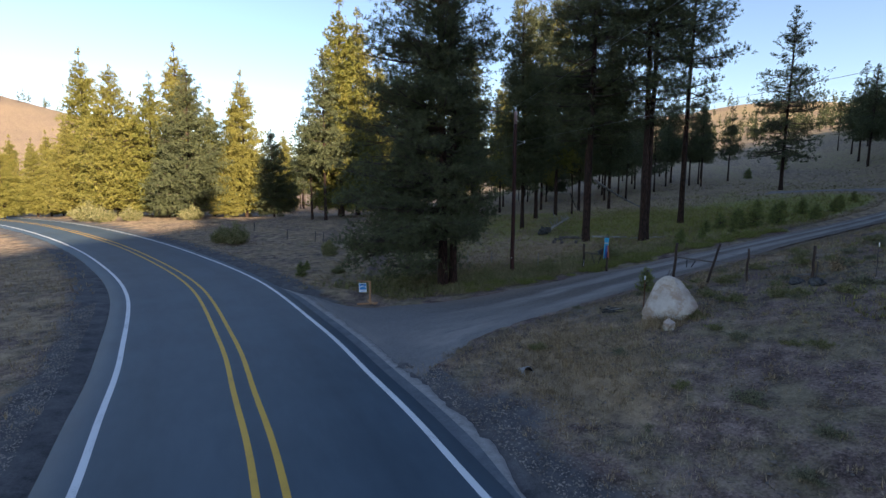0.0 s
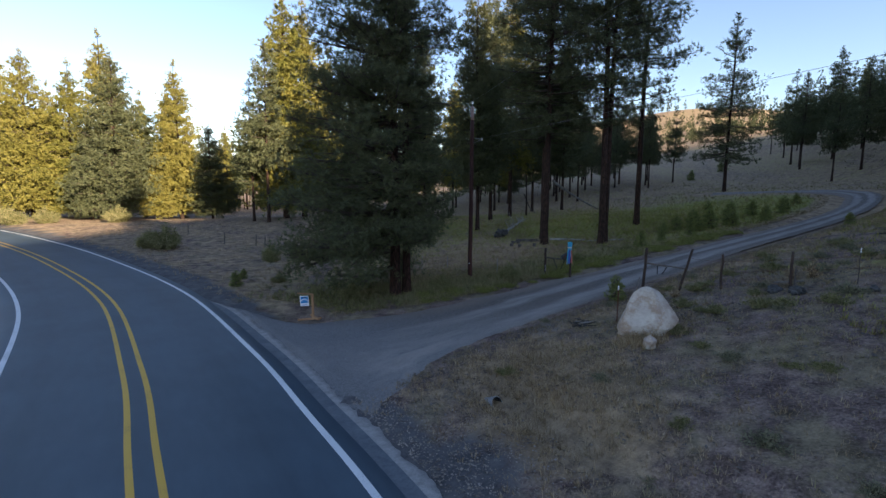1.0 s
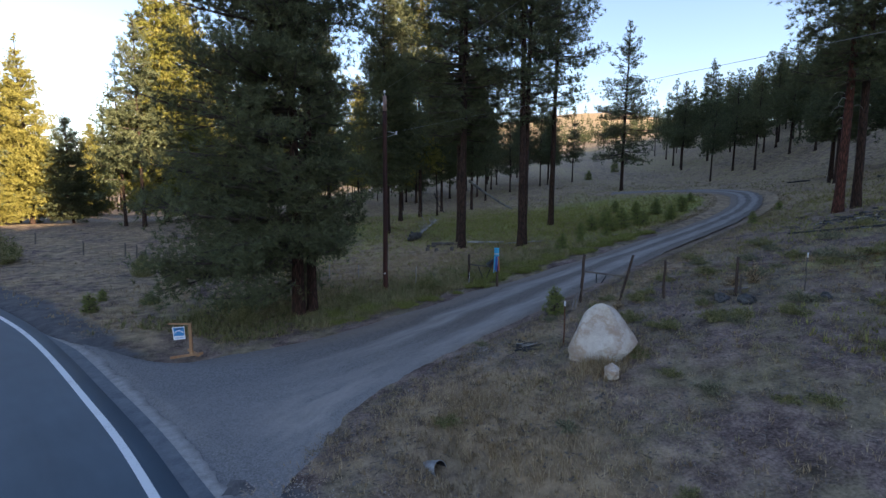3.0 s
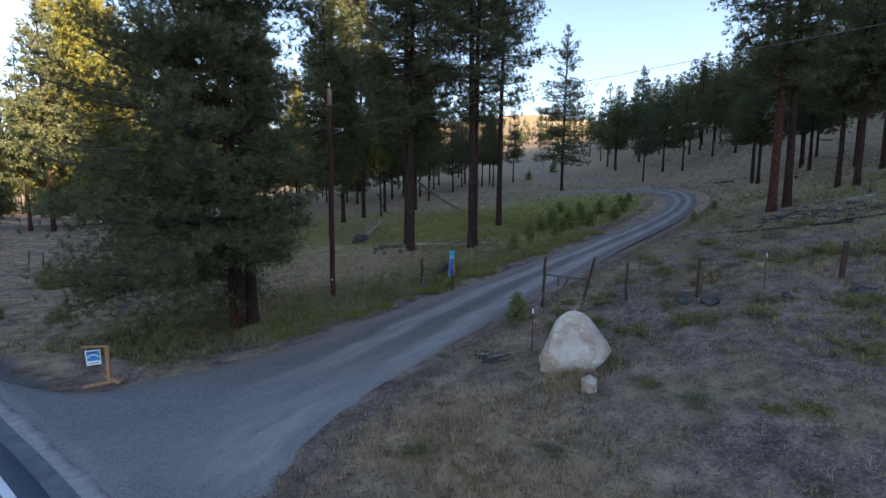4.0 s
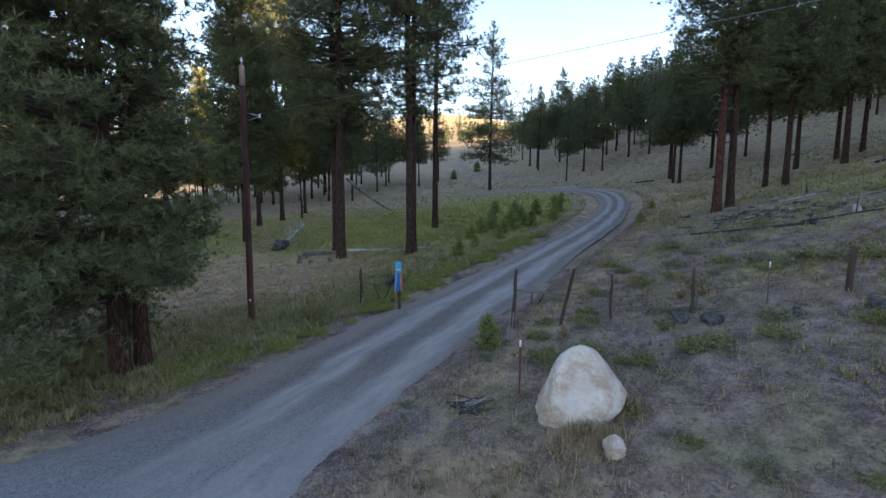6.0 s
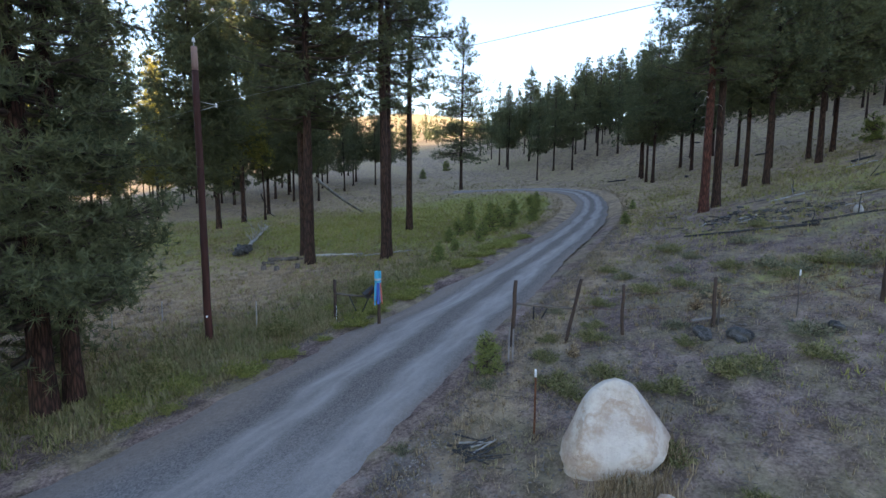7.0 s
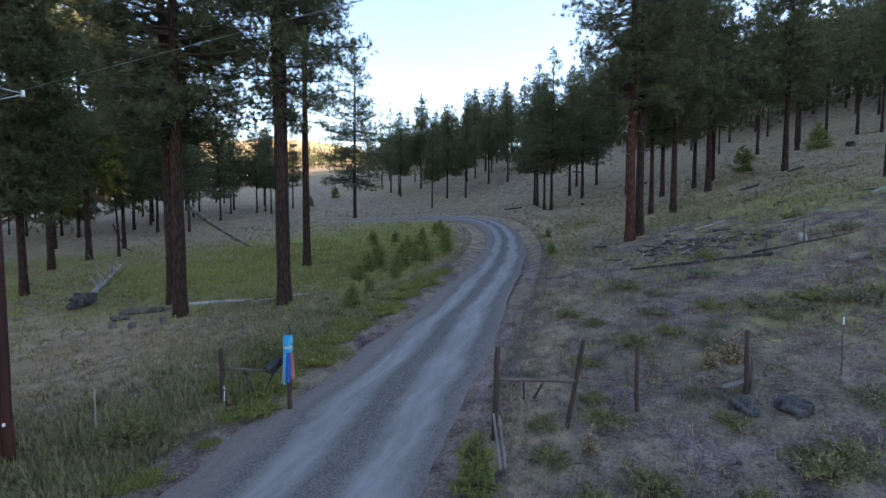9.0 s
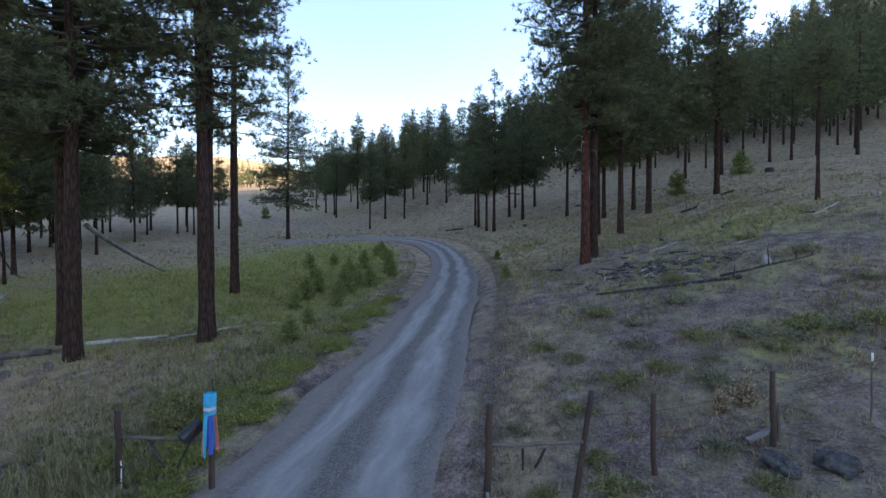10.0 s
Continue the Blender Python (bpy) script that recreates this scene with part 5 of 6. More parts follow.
part("painted_top", rod((0, 0, 3.29 - spot(13.93, 15.13)), (0, 0, 3.43 - spot(13.93, 15.13)), 0.018, 0.016, 7, 3), MAT["white_paint"], st, "white painted top")
for z0 in (2.62, 2.25):
    wire("fence_wire", (10.95, 18.95, z0 + 0.02), (11.63, 18.12, z0), 0.03, 0.004, "thin rusty fence wire between the posts", "rust", "fence wire")
    wire("fence_wire", (11.63, 18.12, z0), (13.0, 16.52, z0 + 0.3), 0.04, 0.004, "thin rusty fence wire between the posts", "rust", "fence wire")
    wire("fence_wire", (13.0, 16.52, z0 + 0.3), (15.28, 13.88, z0 + 0.95), 0.06, 0.004, "thin rusty fence wire between the posts", "rust", "fence wire")


def stick(name, a, b, r0, r1, mat, label, cat="branch", group="", twigs=0, seed=0, lift=0.0):
    """A log or branch lying on the ground from plan point a to plan point b."""
    za, zb = spot(*a) + r0 * 0.8, spot(*b) + r1 * 0.8 + lift
    ob = part(name, rod((a[0], a[1], za), (b[0], b[1], zb), r0, r1, 9, 9, r0 * 0.15, seed), MAT[mat])
    rng = np.random.default_rng(seed)
    for i in range(twigs):
        t = rng.uniform(0.25, 0.98)
        p = np.array([a[0] + (b[0] - a[0]) * t, a[1] + (b[1] - a[1]) * t, za + (zb - za) * t])
        d = rng.normal(0, 0.5, 3) + np.array([0, 0, 0.45])
        part("twig", rod(p, p + d * rng.uniform(0.5, 1.4) * (1.1 - 0.6 * t), 0.025, 0.008, 5, 4, 0.02, seed + i), MAT[mat], ob)
    return tagged(ob, label, cat, group)


stick("fallen_tree", (9.3, 42.0), (13.7, 51.4), 0.15, 0.05, "dead_wood", "bleached fallen tree with broken limbs in the meadow", "fallen tree", "", 70, 2, 0.10)
rock("root_ball", 9.0, 41.5, (0.42, 0.24, 0.40), 21, "lichen_wood", "dark ragged root ball of the fallen tree", 0.22, 4, 20, 2.4)
stick("log", (9.5, 38.4), (10.75, 37.35), 0.12, 0.11, "grey_post", "short grey log lying in the dry grass", "log", "logs under the old pines", 0, 3)
stick("log", (8.95, 37.7), (9.5, 37.5), 0.12, 0.11, "grey_post", "short brown log lying in the dry grass", "log", "logs under the old pines", 0, 4)
stick("log", (11.75, 37.2), (13.7, 35.4), 0.09, 0.07, "dead_wood", "slim pale log lying beside the old pines", "log", "logs under the old pines", 0, 5)
stick("log", (13.2, 35.2), (16.0, 33.9), 0.05, 0.04, "dead_wood", "slim pale log lying beside the old pines", "log", "logs under the old pines", 0, 6)
for x, y, s in ((8.7, 36.8, 5), (9.1, 36.0, 6), (10.05, 35.6, 7)):
    st = part("stump", rod((0, 0, -0.1), (0.02, 0.01, 0.22), 0.15, 0.12, 12, 5, 0.01, s), MAT["grey_post"])
    st.location = (x, y, spot(x, y))
    tagged(st, "low grey stump in the dry grass", "stump", "low stumps")
# the dead trunk that leans out of the grove, and a bent sapling stem
t = np.linspace(0, 1, 14)
snag = np.stack([11.75 + 6.15 * t, 37.0 + 6.1 * t, 0 * t], 1)
snag[:, 2] = 5.8 - 2.2 * t - 0.5 * t * (1 - t)
V, F = tubes(snag[None], np.linspace(0.10, 0.055, 14)[None], 8)
lt = mesh_of("leaning_snag", V, F, MAT["lichen_pale"], None, True)
tagged(lt, "broken grey trunk hanging from the old pine over the meadow", "dead tree")
arc = np.array([[16.6 + 0.55 * t, 62.0 + 0.9 * t, 0] for t in np.linspace(0, 6, 12)])
arc[:, 2] = land(arc[:, 0], arc[:, 1]) + 2.6 * (1 - np.linspace(0, 1, 12)) ** 2 + 0.05
V, F = tubes(arc[None], np.linspace(0.07, 0.035, 12)[None], 6)
tagged(mesh_of("bent_stem", V, F, MAT["char"], None, True), "thin dark stem bent over to the ground", "dead tree")

# felling waste round the red pine
rng = np.random.default_rng(31)
for i in range(110):
    x, y = rng.normal(24.5, 1.0), rng.normal(19.8, 1.5)
    a = rng.uniform(0, 6.28)
    ln = rng.uniform(0.2, 0.85)
    r = rng.uniform(0.012, 0.04)
    stick("branch", (x, y), (x + ln * math.cos(a), y + ln * math.sin(a)), r, r * 0.6, ("char", "grey_post", "char", "char", "char", "grey_post", "char", "dead_wood")[i % 8],
          ("blackened", "grey", "blackened", "blackened", "blackened", "grey", "blackened", "bleached")[i % 8] + " cut branch lying below the red pine", "branch", "branches below the red pine", 0, i, rng.uniform(0, 0.08))
for i in range(22):
    x, y = rng.normal(24.3, 1.2), rng.normal(19.4, 1.3)
    rock("charred_chunk", x, y, (0.24, 0.12, 0.08), 40 + i, "lichen_wood", "blackened chunk of wood on the slope", 0.03, 2, rng.uniform(0, 360), 2.0)
stick("log", (21.33, 21.44), (21.95, 16.95), 0.035, 0.065, "char", "long dark branch lying across the slope", "log", "", 4, 41)
stick("log", (22.3, 17.6), (23.9, 14.9), 0.05, 0.03, "char", "long blackened branch lying across the slope", "log", "", 3, 42)
rock("stump", 23.4, 16.26, (0.18, 0.14, 0.2), 61, "dead_wood", "bleached broken stump on the slope", 0.12, 3, 20)
stick("log", (31.0, 14.3), (34.2, 12.9), 0.05, 0.035, "dead_wood", "bleached log on the grassy slope", "log", "", 2, 43)
stick("log", (40.5, 20.5), (42.0, 19.7), 0.09, 0.06, "char", "charred log beside a slope pine", "log", "", 2, 44)
stick("log", (27.8, 20.6), (29.2, 19.6), 0.05, 0.04, "dead_wood", "bleached log beside the red pine", "log", "", 1, 45)
# logs and burnt stumps strewn over the wooded slope
SLOPE_WOOD = [
    # x, y, bearing, length, radius, material
    (57.5, 47.0, 2.0, 2.2, 0.11, "char"), (50.9, 36.0, 0.6, 1.1, 0.12, "char"), (82.0, 49.5, 1.1, 2.6, 0.12, "char"), (48.3, 17.6, 2.6, 1.6, 0.10, "char"), (58.7, 14.7, 0.4, 0.9, 0.26, "char"),
    (38.6, 18.9, 2.2, 1.5, 0.06, "dead_wood"), (31.8, 13.9, 0.8, 1.0, 0.05, "grey_post"), (32.6, 17.4, 2.8, 1.3, 0.05, "char"), (28.6, 21.0, 1.9, 0.9, 0.05, "grey_post"), (30.2, 20.4, 0.3, 0.8, 0.07, "char"),
    (45.0, 14.6, 2.4, 2.0, 0.07, "grey_post"), (36.2, 11.0, 2.9, 1.6, 0.06, "dead_wood"), (26.2, 24.2, 1.2, 0.8, 0.06, "char"), (25.2, 17.2, 2.3, 0.9, 0.06, "grey_post"), (62.0, 33.0, 0.9, 1.8, 0.10, "char"),
]
WOOD_LOOK = {"char": "charred", "dead_wood": "bleached", "grey_post": "grey"}
for i, (x, y, a, ln, r, m) in enumerate(SLOPE_WOOD):
    stick("log", (x, y), (x + ln * math.cos(a), y + ln * math.sin(a)), r, r * 0.7, m, WOOD_LOOK[m] + " log lying on the wooded slope", "log", "logs on the slope", 2, 90 + i)
# the board and charred lumps at the split post
bd = part("board", box(0.82, 0.11, 0.03, 0.006), MAT["grey_board"])
bd.matrix_world = pose(12.95, 16.62, spot(12.95, 16.62) + 0.16, 4, -9, -36)
tagged(bd, "weathered grey board lying at a fence post", "board")
for x, y, sx, sd in ((12.40, 16.50, 0.25, 71), (12.22, 16.36, 0.17, 72), (12.54, 15.74, 0.28, 73), (13.6, 14.3, 0.17, 74), (14.4, 12.9, 0.3, 75)):
    rock("charred_chunk", x, y, (sx, sx * 0.72, sx * 0.62), sd, "lichen_wood", "dark lichened chunk of wood in the dry field", 0.05, 4, sd * 13, 1.6)
# the grey board that props the gate post, and the brush heap beside the driveway
for dx, ln in ((0.0, 1.0), (0.10, 0.94)):
    a = Vector((9.62 + dx * 0.7, 20.02 - dx * 0.7, spot(9.62, 20.02) + 0.62))
    b = Vector((9.08 + dx, 19.52 - dx * 0.4, spot(9.08, 19.52) + 0.02))
    pb = part("prop_board", box(0.045, 0.022, (a - b).length * ln, 0.004), MAT["grey_board"])
    pb.matrix_world = Matrix.Translation(b + (a - b) * ln / 2) @ (a - b).to_track_quat("Z", "Y").to_matrix().to_4x4()
    tagged(pb, "bleached board leaning on the gate post", "board", "boards at the gate post")
rng = np.random.default_rng(33)
for i in range(16):
    x, y = rng.normal(6.25, 0.16), rng.normal(17.5, 0.3)
    a, ln = rng.normal(-0.9, 0.5), rng.uniform(0.3, 0.8)
    stick("branch", (x - 0.15, y + 0.2), (x - 0.15 + ln * math.cos(a), y + 0.2 + ln * math.sin(a)), 0.022, 0.010, "dead_wood" if i % 5 == 1 else "char",
          ("pale" if i % 5 == 1 else "dark dry") + " branch in a small heap by the driveway", "branch", "brush heap by the driveway", 0, i + 60, rng.uniform(0, 0.10))


def culvert(x, y):
    """The end of a corrugated steel pipe in the bank."""
    ob = new("culvert_pipe")
    ob.matrix_world = pose(x, y, float(land(x, y)) + 0.10, 66, 0, 30)
    n, m = 40, 28
    # the near-black inner wall stands in for the shade inside the pipe
    for nm, r, lab in (("outer_wall", 0.175, ""), ("inner_wall", 0.158, "inside of the pipe with its shade painted near-black")):
        bm = bmesh.new()
        rows = []
        for i in range(n):
            z = -1.6 * i / (n - 1)
            rr = r + 0.008 * math.sin(i * 1.5)
            rows.append([bm.verts.new((rr * math.cos(2 * math.pi * j / m), rr * math.sin(2 * math.pi * j / m), z)) for j in range(m)])
        for p, q in zip(rows, rows[1:]):
            for j in range(m):
                bm.faces.new((p[j], p[(j + 1) % m], q[(j + 1) % m], q[j])).smooth = True
        if nm == "inner_wall":
            bm.faces.new(rows[-1])
        part(nm, bm, MAT["galvanised" if nm == "outer_wall" else "char"], ob, lab)
    bm = bmesh.new()
    a = [bm.verts.new((0.175 * math.cos(2 * math.pi * j / m), 0.175 * math.sin(2 * math.pi * j / m), 0)) for j in range(m)]
    b = [bm.verts.new((0.158 * math.cos(2 * math.pi * j / m), 0.158 * math.sin(2 * math.pi * j / m), 0)) for j in range(m)]
    for j in range(m):
        bm.faces.new((a[j], a[(j + 1) % m], b[(j + 1) % m], b[j]))
    part("rim", bm, MAT["galvanised"], ob)
    return tagged(ob, "galvanised corrugated culvert pipe end in the grassy ditch", "pipe")


culvert(2.52, 13.6)

# ---- low plants ----
def grass(name, pts, blades, h, w, lean, mat, label, seed):
    """Tufts of grass blades as one object."""
    rng = np.random.default_rng(seed)
    n = len(pts)
    z = land(pts[:, 0], pts[:, 1])
    o = np.column_stack([pts, z - 0.02])
    size = rng.uniform(h[0], h[1], n) * rng.uniform(0.7, 1.2, n)
    b = np.repeat(np.arange(n), blades)
    az = rng.uniform(0, 6.28, len(b))
    out = np.stack([np.cos(az), np.sin(az), np.zeros(len(b))], 1)
    base = o[b] + out * rng.uniform(0, 0.05, (len(b), 1)) * (1 + size[b, None])
    ln = size[b] * rng.uniform(0.6, 1.15, len(b))
    lz = rng.uniform(lean[0], lean[1], len(b))
    tip = base + out * (ln * lz)[:, None] + np.array([0, 0, 1.0]) * (ln * np.sqrt(np.maximum(0.05, 1 - lz ** 2)))[:, None]
    side = np.stack([-np.sin(az), np.cos(az), np.zeros(len(b))], 1) * (w * rng.uniform(0.6, 1.3, len(b)) / 2)[:, None]
    V = np.stack([base - side, base + side, tip], 1).reshape(-1, 3)
    ob = mesh_of(name, V, np.arange(len(b) * 3).reshape(-1, 3), MAT[mat])
    return tagged(ob, label, "grass", kind="stuff")


def scatter(n, box, chance, seed):
    """Plan points in a box, kept with the chance that the function gives."""
    rng = np.random.default_rng(seed)
    out, k = [], 0
    while k < n:
        p = np.column_stack([rng.uniform(box[0], box[1], 8000), rng.uniform(box[2], box[3], 8000)])
        p = p[rng.uniform(0, 1, len(p)) < chance(p[:, 0], p[:, 1])]
        out.append(p)
        k += len(p)
    return np.vstack(out)[:n]


def free(x, y, gap=0.15):
    """1 off the carriageways, 0 on them."""
    dh, _ = nearest(x, y, HIGHWAY)
    dd, i = nearest(x, y, DRIVE_C)
    return (dh > 4.4) & (dd > DRIVE_W[i] + gap)


def patchy(x, y, s=1.0):
    return 0.5 + 0.5 * np.sin(x * 0.8 * s + 1.7 * np.sin(y * 0.53 * s)) * np.sin(y * 0.9 * s + 1.3 * np.sin(x * 0.61 * s))


def near_path(x, y, r):
    return np.clip(1.3 - np.hypot(x - 6, y - 16) / r, 0.04, 1)


def green_of(x, y):
    return np.clip(zones(x, y)[0], 0, 1)


def straw_of(x, y):
    return np.clip(zones(x, y)[2], 0, 1)


def stone_of(x, y):
    return np.clip(zones(x, y)[1], 0, 1)


grass("dry_grass", scatter(9000, (-2, 34, 1, 34), lambda x, y: free(x, y) * (0.12 + 0.6 * patchy(x, y) ** 2) * near_path(x, y, 20) * (1 - stone_of(x, y)), 1), 6, (0.07, 0.20), 0.016, (0.2, 0.95),
      "grass_dry", "sparse tufts of dry pale grass on the field", 1)
grass("straw_grass", scatter(11000, (-10, 30, 2, 36), lambda x, y: free(x, y) * straw_of(x, y) ** 1.5 * near_path(x, y, 24) * (1 - 0.8 * stone_of(x, y)), 2), 6, (0.08, 0.26), 0.018, (0.2, 0.95),
      "grass_dry", "bleached straw along the road edges and ditch", 2)
grass("meadow_grass", scatter(19000, (-4, 52, 20, 70), lambda x, y: free(x, y, 0.25) * green_of(x, y) ** 1.9 * np.clip(1.25 - np.hypot(x - 10, y - 28) / 36, 0.1, 1), 3), 6, (0.10, 0.28), 0.03, (0.15, 0.95),
      "grass_green", "green and yellowing meadow grass below the pines", 3)
grass("verge_weeds", scatter(3000, (-2, 20, 22, 33), lambda x, y: free(x, y, 0.2) * (0.15 + patchy(x, y, 2.2)) * (blob(x, y, 3.0, 26.2, 2.6) + blob(x, y, 7.5, 27.2, 2.4) + 0.8 * blob(x, y, 12, 28.6, 2.6) + 0.6 * blob(x, y, 16.5, 29.6, 2)), 4), 8, (0.08, 0.38), 0.045, (0.3, 0.97),
      "weed", "rank green weeds along the driveway verge", 4)
grass("slope_grass", scatter(5500, (11, 60, 4, 40), lambda x, y: free(x, y) * patchy(x, y, 0.6) ** 2 * np.clip(1.2 - np.hypot(x - 18, y - 16) / 40, 0.05, 1), 5), 6, (0.10, 0.26), 0.03, (0.2, 0.9),
      "grass_green", "yellow-green tufts on the pine slope", 5)
grass("slope_straw", scatter(7500, (11, 60, 4, 40), lambda x, y: free(x, y) * patchy(x, y, 0.6) ** 2 * np.clip(1.2 - np.hypot(x - 18, y - 16) / 40, 0.05, 1), 25), 6, (0.10, 0.26), 0.03, (0.2, 0.9),
      "grass_tan", "tan dry tufts on the pine slope", 25)
grass("flat_grass", scatter(5000, (-30, 12, 24, 62), lambda x, y: free(x, y) * (0.15 + 0.7 * patchy(x, y, 0.7) ** 2), 6), 5, (0.10, 0.28), 0.03, (0.2, 0.9),
      "grass_dry", "thin dry grass on the flat beyond the broad pine", 6)
grass("left_verge_grass", scatter(3000, (-32, -4, 2, 40), lambda x, y: free(x, y) * (x < np.interp(y, HIGHWAY[:, 1], HIGHWAY[:, 0])) * np.clip(1.4 - nearest(x, y, HIGHWAY)[0] / 12, 0, 1) * (1 - stone_of(x, y)), 7), 6, (0.08, 0.3), 0.02, (0.2, 0.9),
      "grass_dry", "thin dry grass on the outer verge of the highway", 7)


grass("hill_grass", scatter(9000, (18, 95, -5, 100), lambda x, y: free(x, y) * (0.15 + 0.85 * patchy(x, y, 0.35)) * np.clip(1.3 - np.hypot(x - 30, y - 40) / 60, 0.05, 1) * (np.hypot(x - 6, y - 17) > 24), 10), 5, (0.16, 0.36), 0.07, (0.3, 0.97),
      "grass_olive", "dry olive grass on the open hillside", 10)
grass("grove_grass", scatter(19000, (-4, 26, 25, 78), lambda x, y: free(x, y, 0.5) * (0.3 + 0.7 * patchy(x, y, 0.8)) * np.clip(1.5 - np.hypot(x - 8, y - 30) / 26, 0.10, 1), 8), 6, (0.06, 0.22), 0.026, (0.4, 0.985),
      "grass_straw", "olive and straw coloured grass under the old pines", 8)
grass("verge_straw", scatter(4200, (-2, 20, 22, 33), lambda x, y: free(x, y, 0.15) * (1 - patchy(x, y, 2.2)) * (blob(x, y, 3.0, 26.2, 3.2) + blob(x, y, 7.5, 27.2, 3) + 0.8 * blob(x, y, 12, 28.6, 2.6)), 24), 7, (0.1, 0.34), 0.03, (0.2, 0.95),
      "grass_olive", "yellowing grass among the verge weeds", 24)
grass("olive_tufts", scatter(4500, (4, 32, 4, 30), lambda x, y: free(x, y) * patchy(x, y, 1.4) ** 3 * near_path(x, y, 22), 9), 7, (0.06, 0.17), 0.02, (0.3, 0.97),
      "grass_olive", "low olive tufts on the dry field", 9)


def by_drive(x, y):
    """Close along the edges of the driveway, past its mouth."""
    dd, i = nearest(x, y, DRIVE_C)
    out = dd - DRIVE_W[i]
    return np.exp(-(np.maximum(out, -0.05) / 0.45) ** 2) * (out > -0.18) * (i > 14) * np.clip(1.4 - np.hypot(x - 8, y - 20) / 40, 0.1, 1)


grass("edge_straw", scatter(5200, (0, 50, 14, 50), by_drive, 26), 6, (0.05, 0.17), 0.022, (0.2, 0.95),
      "grass_tan", "short tan grass along the driveway edges", 26)
grass("boulder_grass", scatter(420, (6, 9, 14, 17), lambda x, y: np.exp(-(np.hypot(x - 6.95, y - 14.95) / 0.42) ** 2) + 0.25 * np.exp(-(np.hypot(x - 8.1, y - 15.1) / 0.4) ** 2), 21), 7, (0.14, 0.34), 0.02, (0.1, 0.7),
      "grass_dry", "brown dry grass at the foot of the boulder", 21)
grass("pine_foot_weeds", scatter(1200, (-8, 4, 21, 31), lambda x, y: free(x, y, 0.3) * (blob(x, y, -1.0, 25.0, 2.6) + blob(x, y, -3.0, 26.5, 2.4)), 22), 7, (0.15, 0.4), 0.04, (0.2, 0.95),
      "weed", "rank weeds under the broad pine", 22)
grass("culvert_grass", scatter(480, (1.5, 6.5, 10.5, 17.5), lambda x, y: free(x, y, 0.1) * (blob(x, y, 3.2, 12.6, 1.3) + blob(x, y, 3.6, 15.0, 1.5)) * (np.hypot(x - 2.5, y - 13.3) > 0.35), 23), 9, (0.10, 0.34), 0.016, (0.2, 0.95),
      "grass_dry", "tall bleached grass along the ditch", 23)


def litter(name, pts, kind, size, mat, label, seed):
    """Loose twigs or stones, too many to count."""
    rng = np.random.default_rng(seed)
    n = len(pts)
    z = land(pts[:, 0], pts[:, 1])
    s = rng.uniform(size[0], size[1], n) * rng.uniform(0.6, 1.3, n)
    az = rng.uniform(0, 6.28, n)
    d = np.stack([np.cos(az), np.sin(az), rng.uniform(-0.1, 0.25, n)], 1)
    e = np.stack([-np.sin(az), np.cos(az), np.zeros(n)], 1)
    o = np.column_stack([pts, z + 0.012])
    up = np.array([0, 0, 1.0])
    if kind == "twig":
        r = 0.006 + 0.012 * s
        a, b = o - d * s[:, None] / 2, o + d * s[:, None] / 2
        V = np.stack([a + e * r[:, None], a - e * r[:, None], a + up * r[:, None] * 1.6, b + e * r[:, None] * 0.6, b - e * r[:, None] * 0.6, b + up * r[:, None]], 1)
        f = np.array([[0, 2, 5], [0, 5, 3], [2, 1, 4], [2, 4, 5], [0, 1, 2], [3, 5, 4]])
    else:
        j = rng.uniform(0.6, 1.2, (n, 6))
        V = np.stack([o + d * (s * j[:, 0])[:, None], o - d * (s * j[:, 1])[:, None], o + e * (s * 0.7 * j[:, 2])[:, None], o - e * (s * 0.7 * j[:, 3])[:, None],
                      o + up * (s * 0.6 * j[:, 4])[:, None] + d * (0.2 * s)[:, None], o - up * (s * 0.4)[:, None]], 1)
        f = np.array([[0, 2, 4], [2, 1, 4], [1, 3, 4], [3, 0, 4], [2, 0, 5], [1, 2, 5], [3, 1, 5], [0, 3, 5]])
    F = (np.arange(n)[:, None, None] * 6 + f[None]).reshape(-1, 3)
    return tagged(mesh_of(name, V.reshape(-1, 3), F, MAT[mat]), label, "litter", kind="stuff")


litter("field_twigs", scatter(2600, (0, 32, 3, 34), lambda x, y: free(x, y) * near_path(x, y, 18), 11), "twig", (0.05, 0.17), "grey_board", "scattered dry twigs on the field", 11)
litter("field_bark", scatter(5000, (0, 32, 3, 34), lambda x, y: free(x, y) * near_path(x, y, 18), 12), "twig", (0.05, 0.22), "grey_post", "scattered bark and dark twigs on the field", 12)
litter("field_stones", scatter(5000, (0, 30, 3, 30), lambda x, y: free(x, y) * near_path(x, y, 15) * (0.2 + patchy(x, y)), 13), "stone", (0.015, 0.06), "field_stone", "small stones on the dry field", 13)
litter("edge_gravel", scatter(6000, (0, 30, 11, 34), lambda x, y: by_drive(x, y), 15), "stone", (0.012, 0.04), "field_stone", "gravel spilled along the driveway edges", 15)
litter("shoulder_gravel", scatter(8000, (-16, 6, 4, 26), lambda x, y: free(x, y, -0.2) * stone_of(x, y), 14), "stone", (0.012, 0.035), "rock", "loose gravel on the highway shoulder", 14)


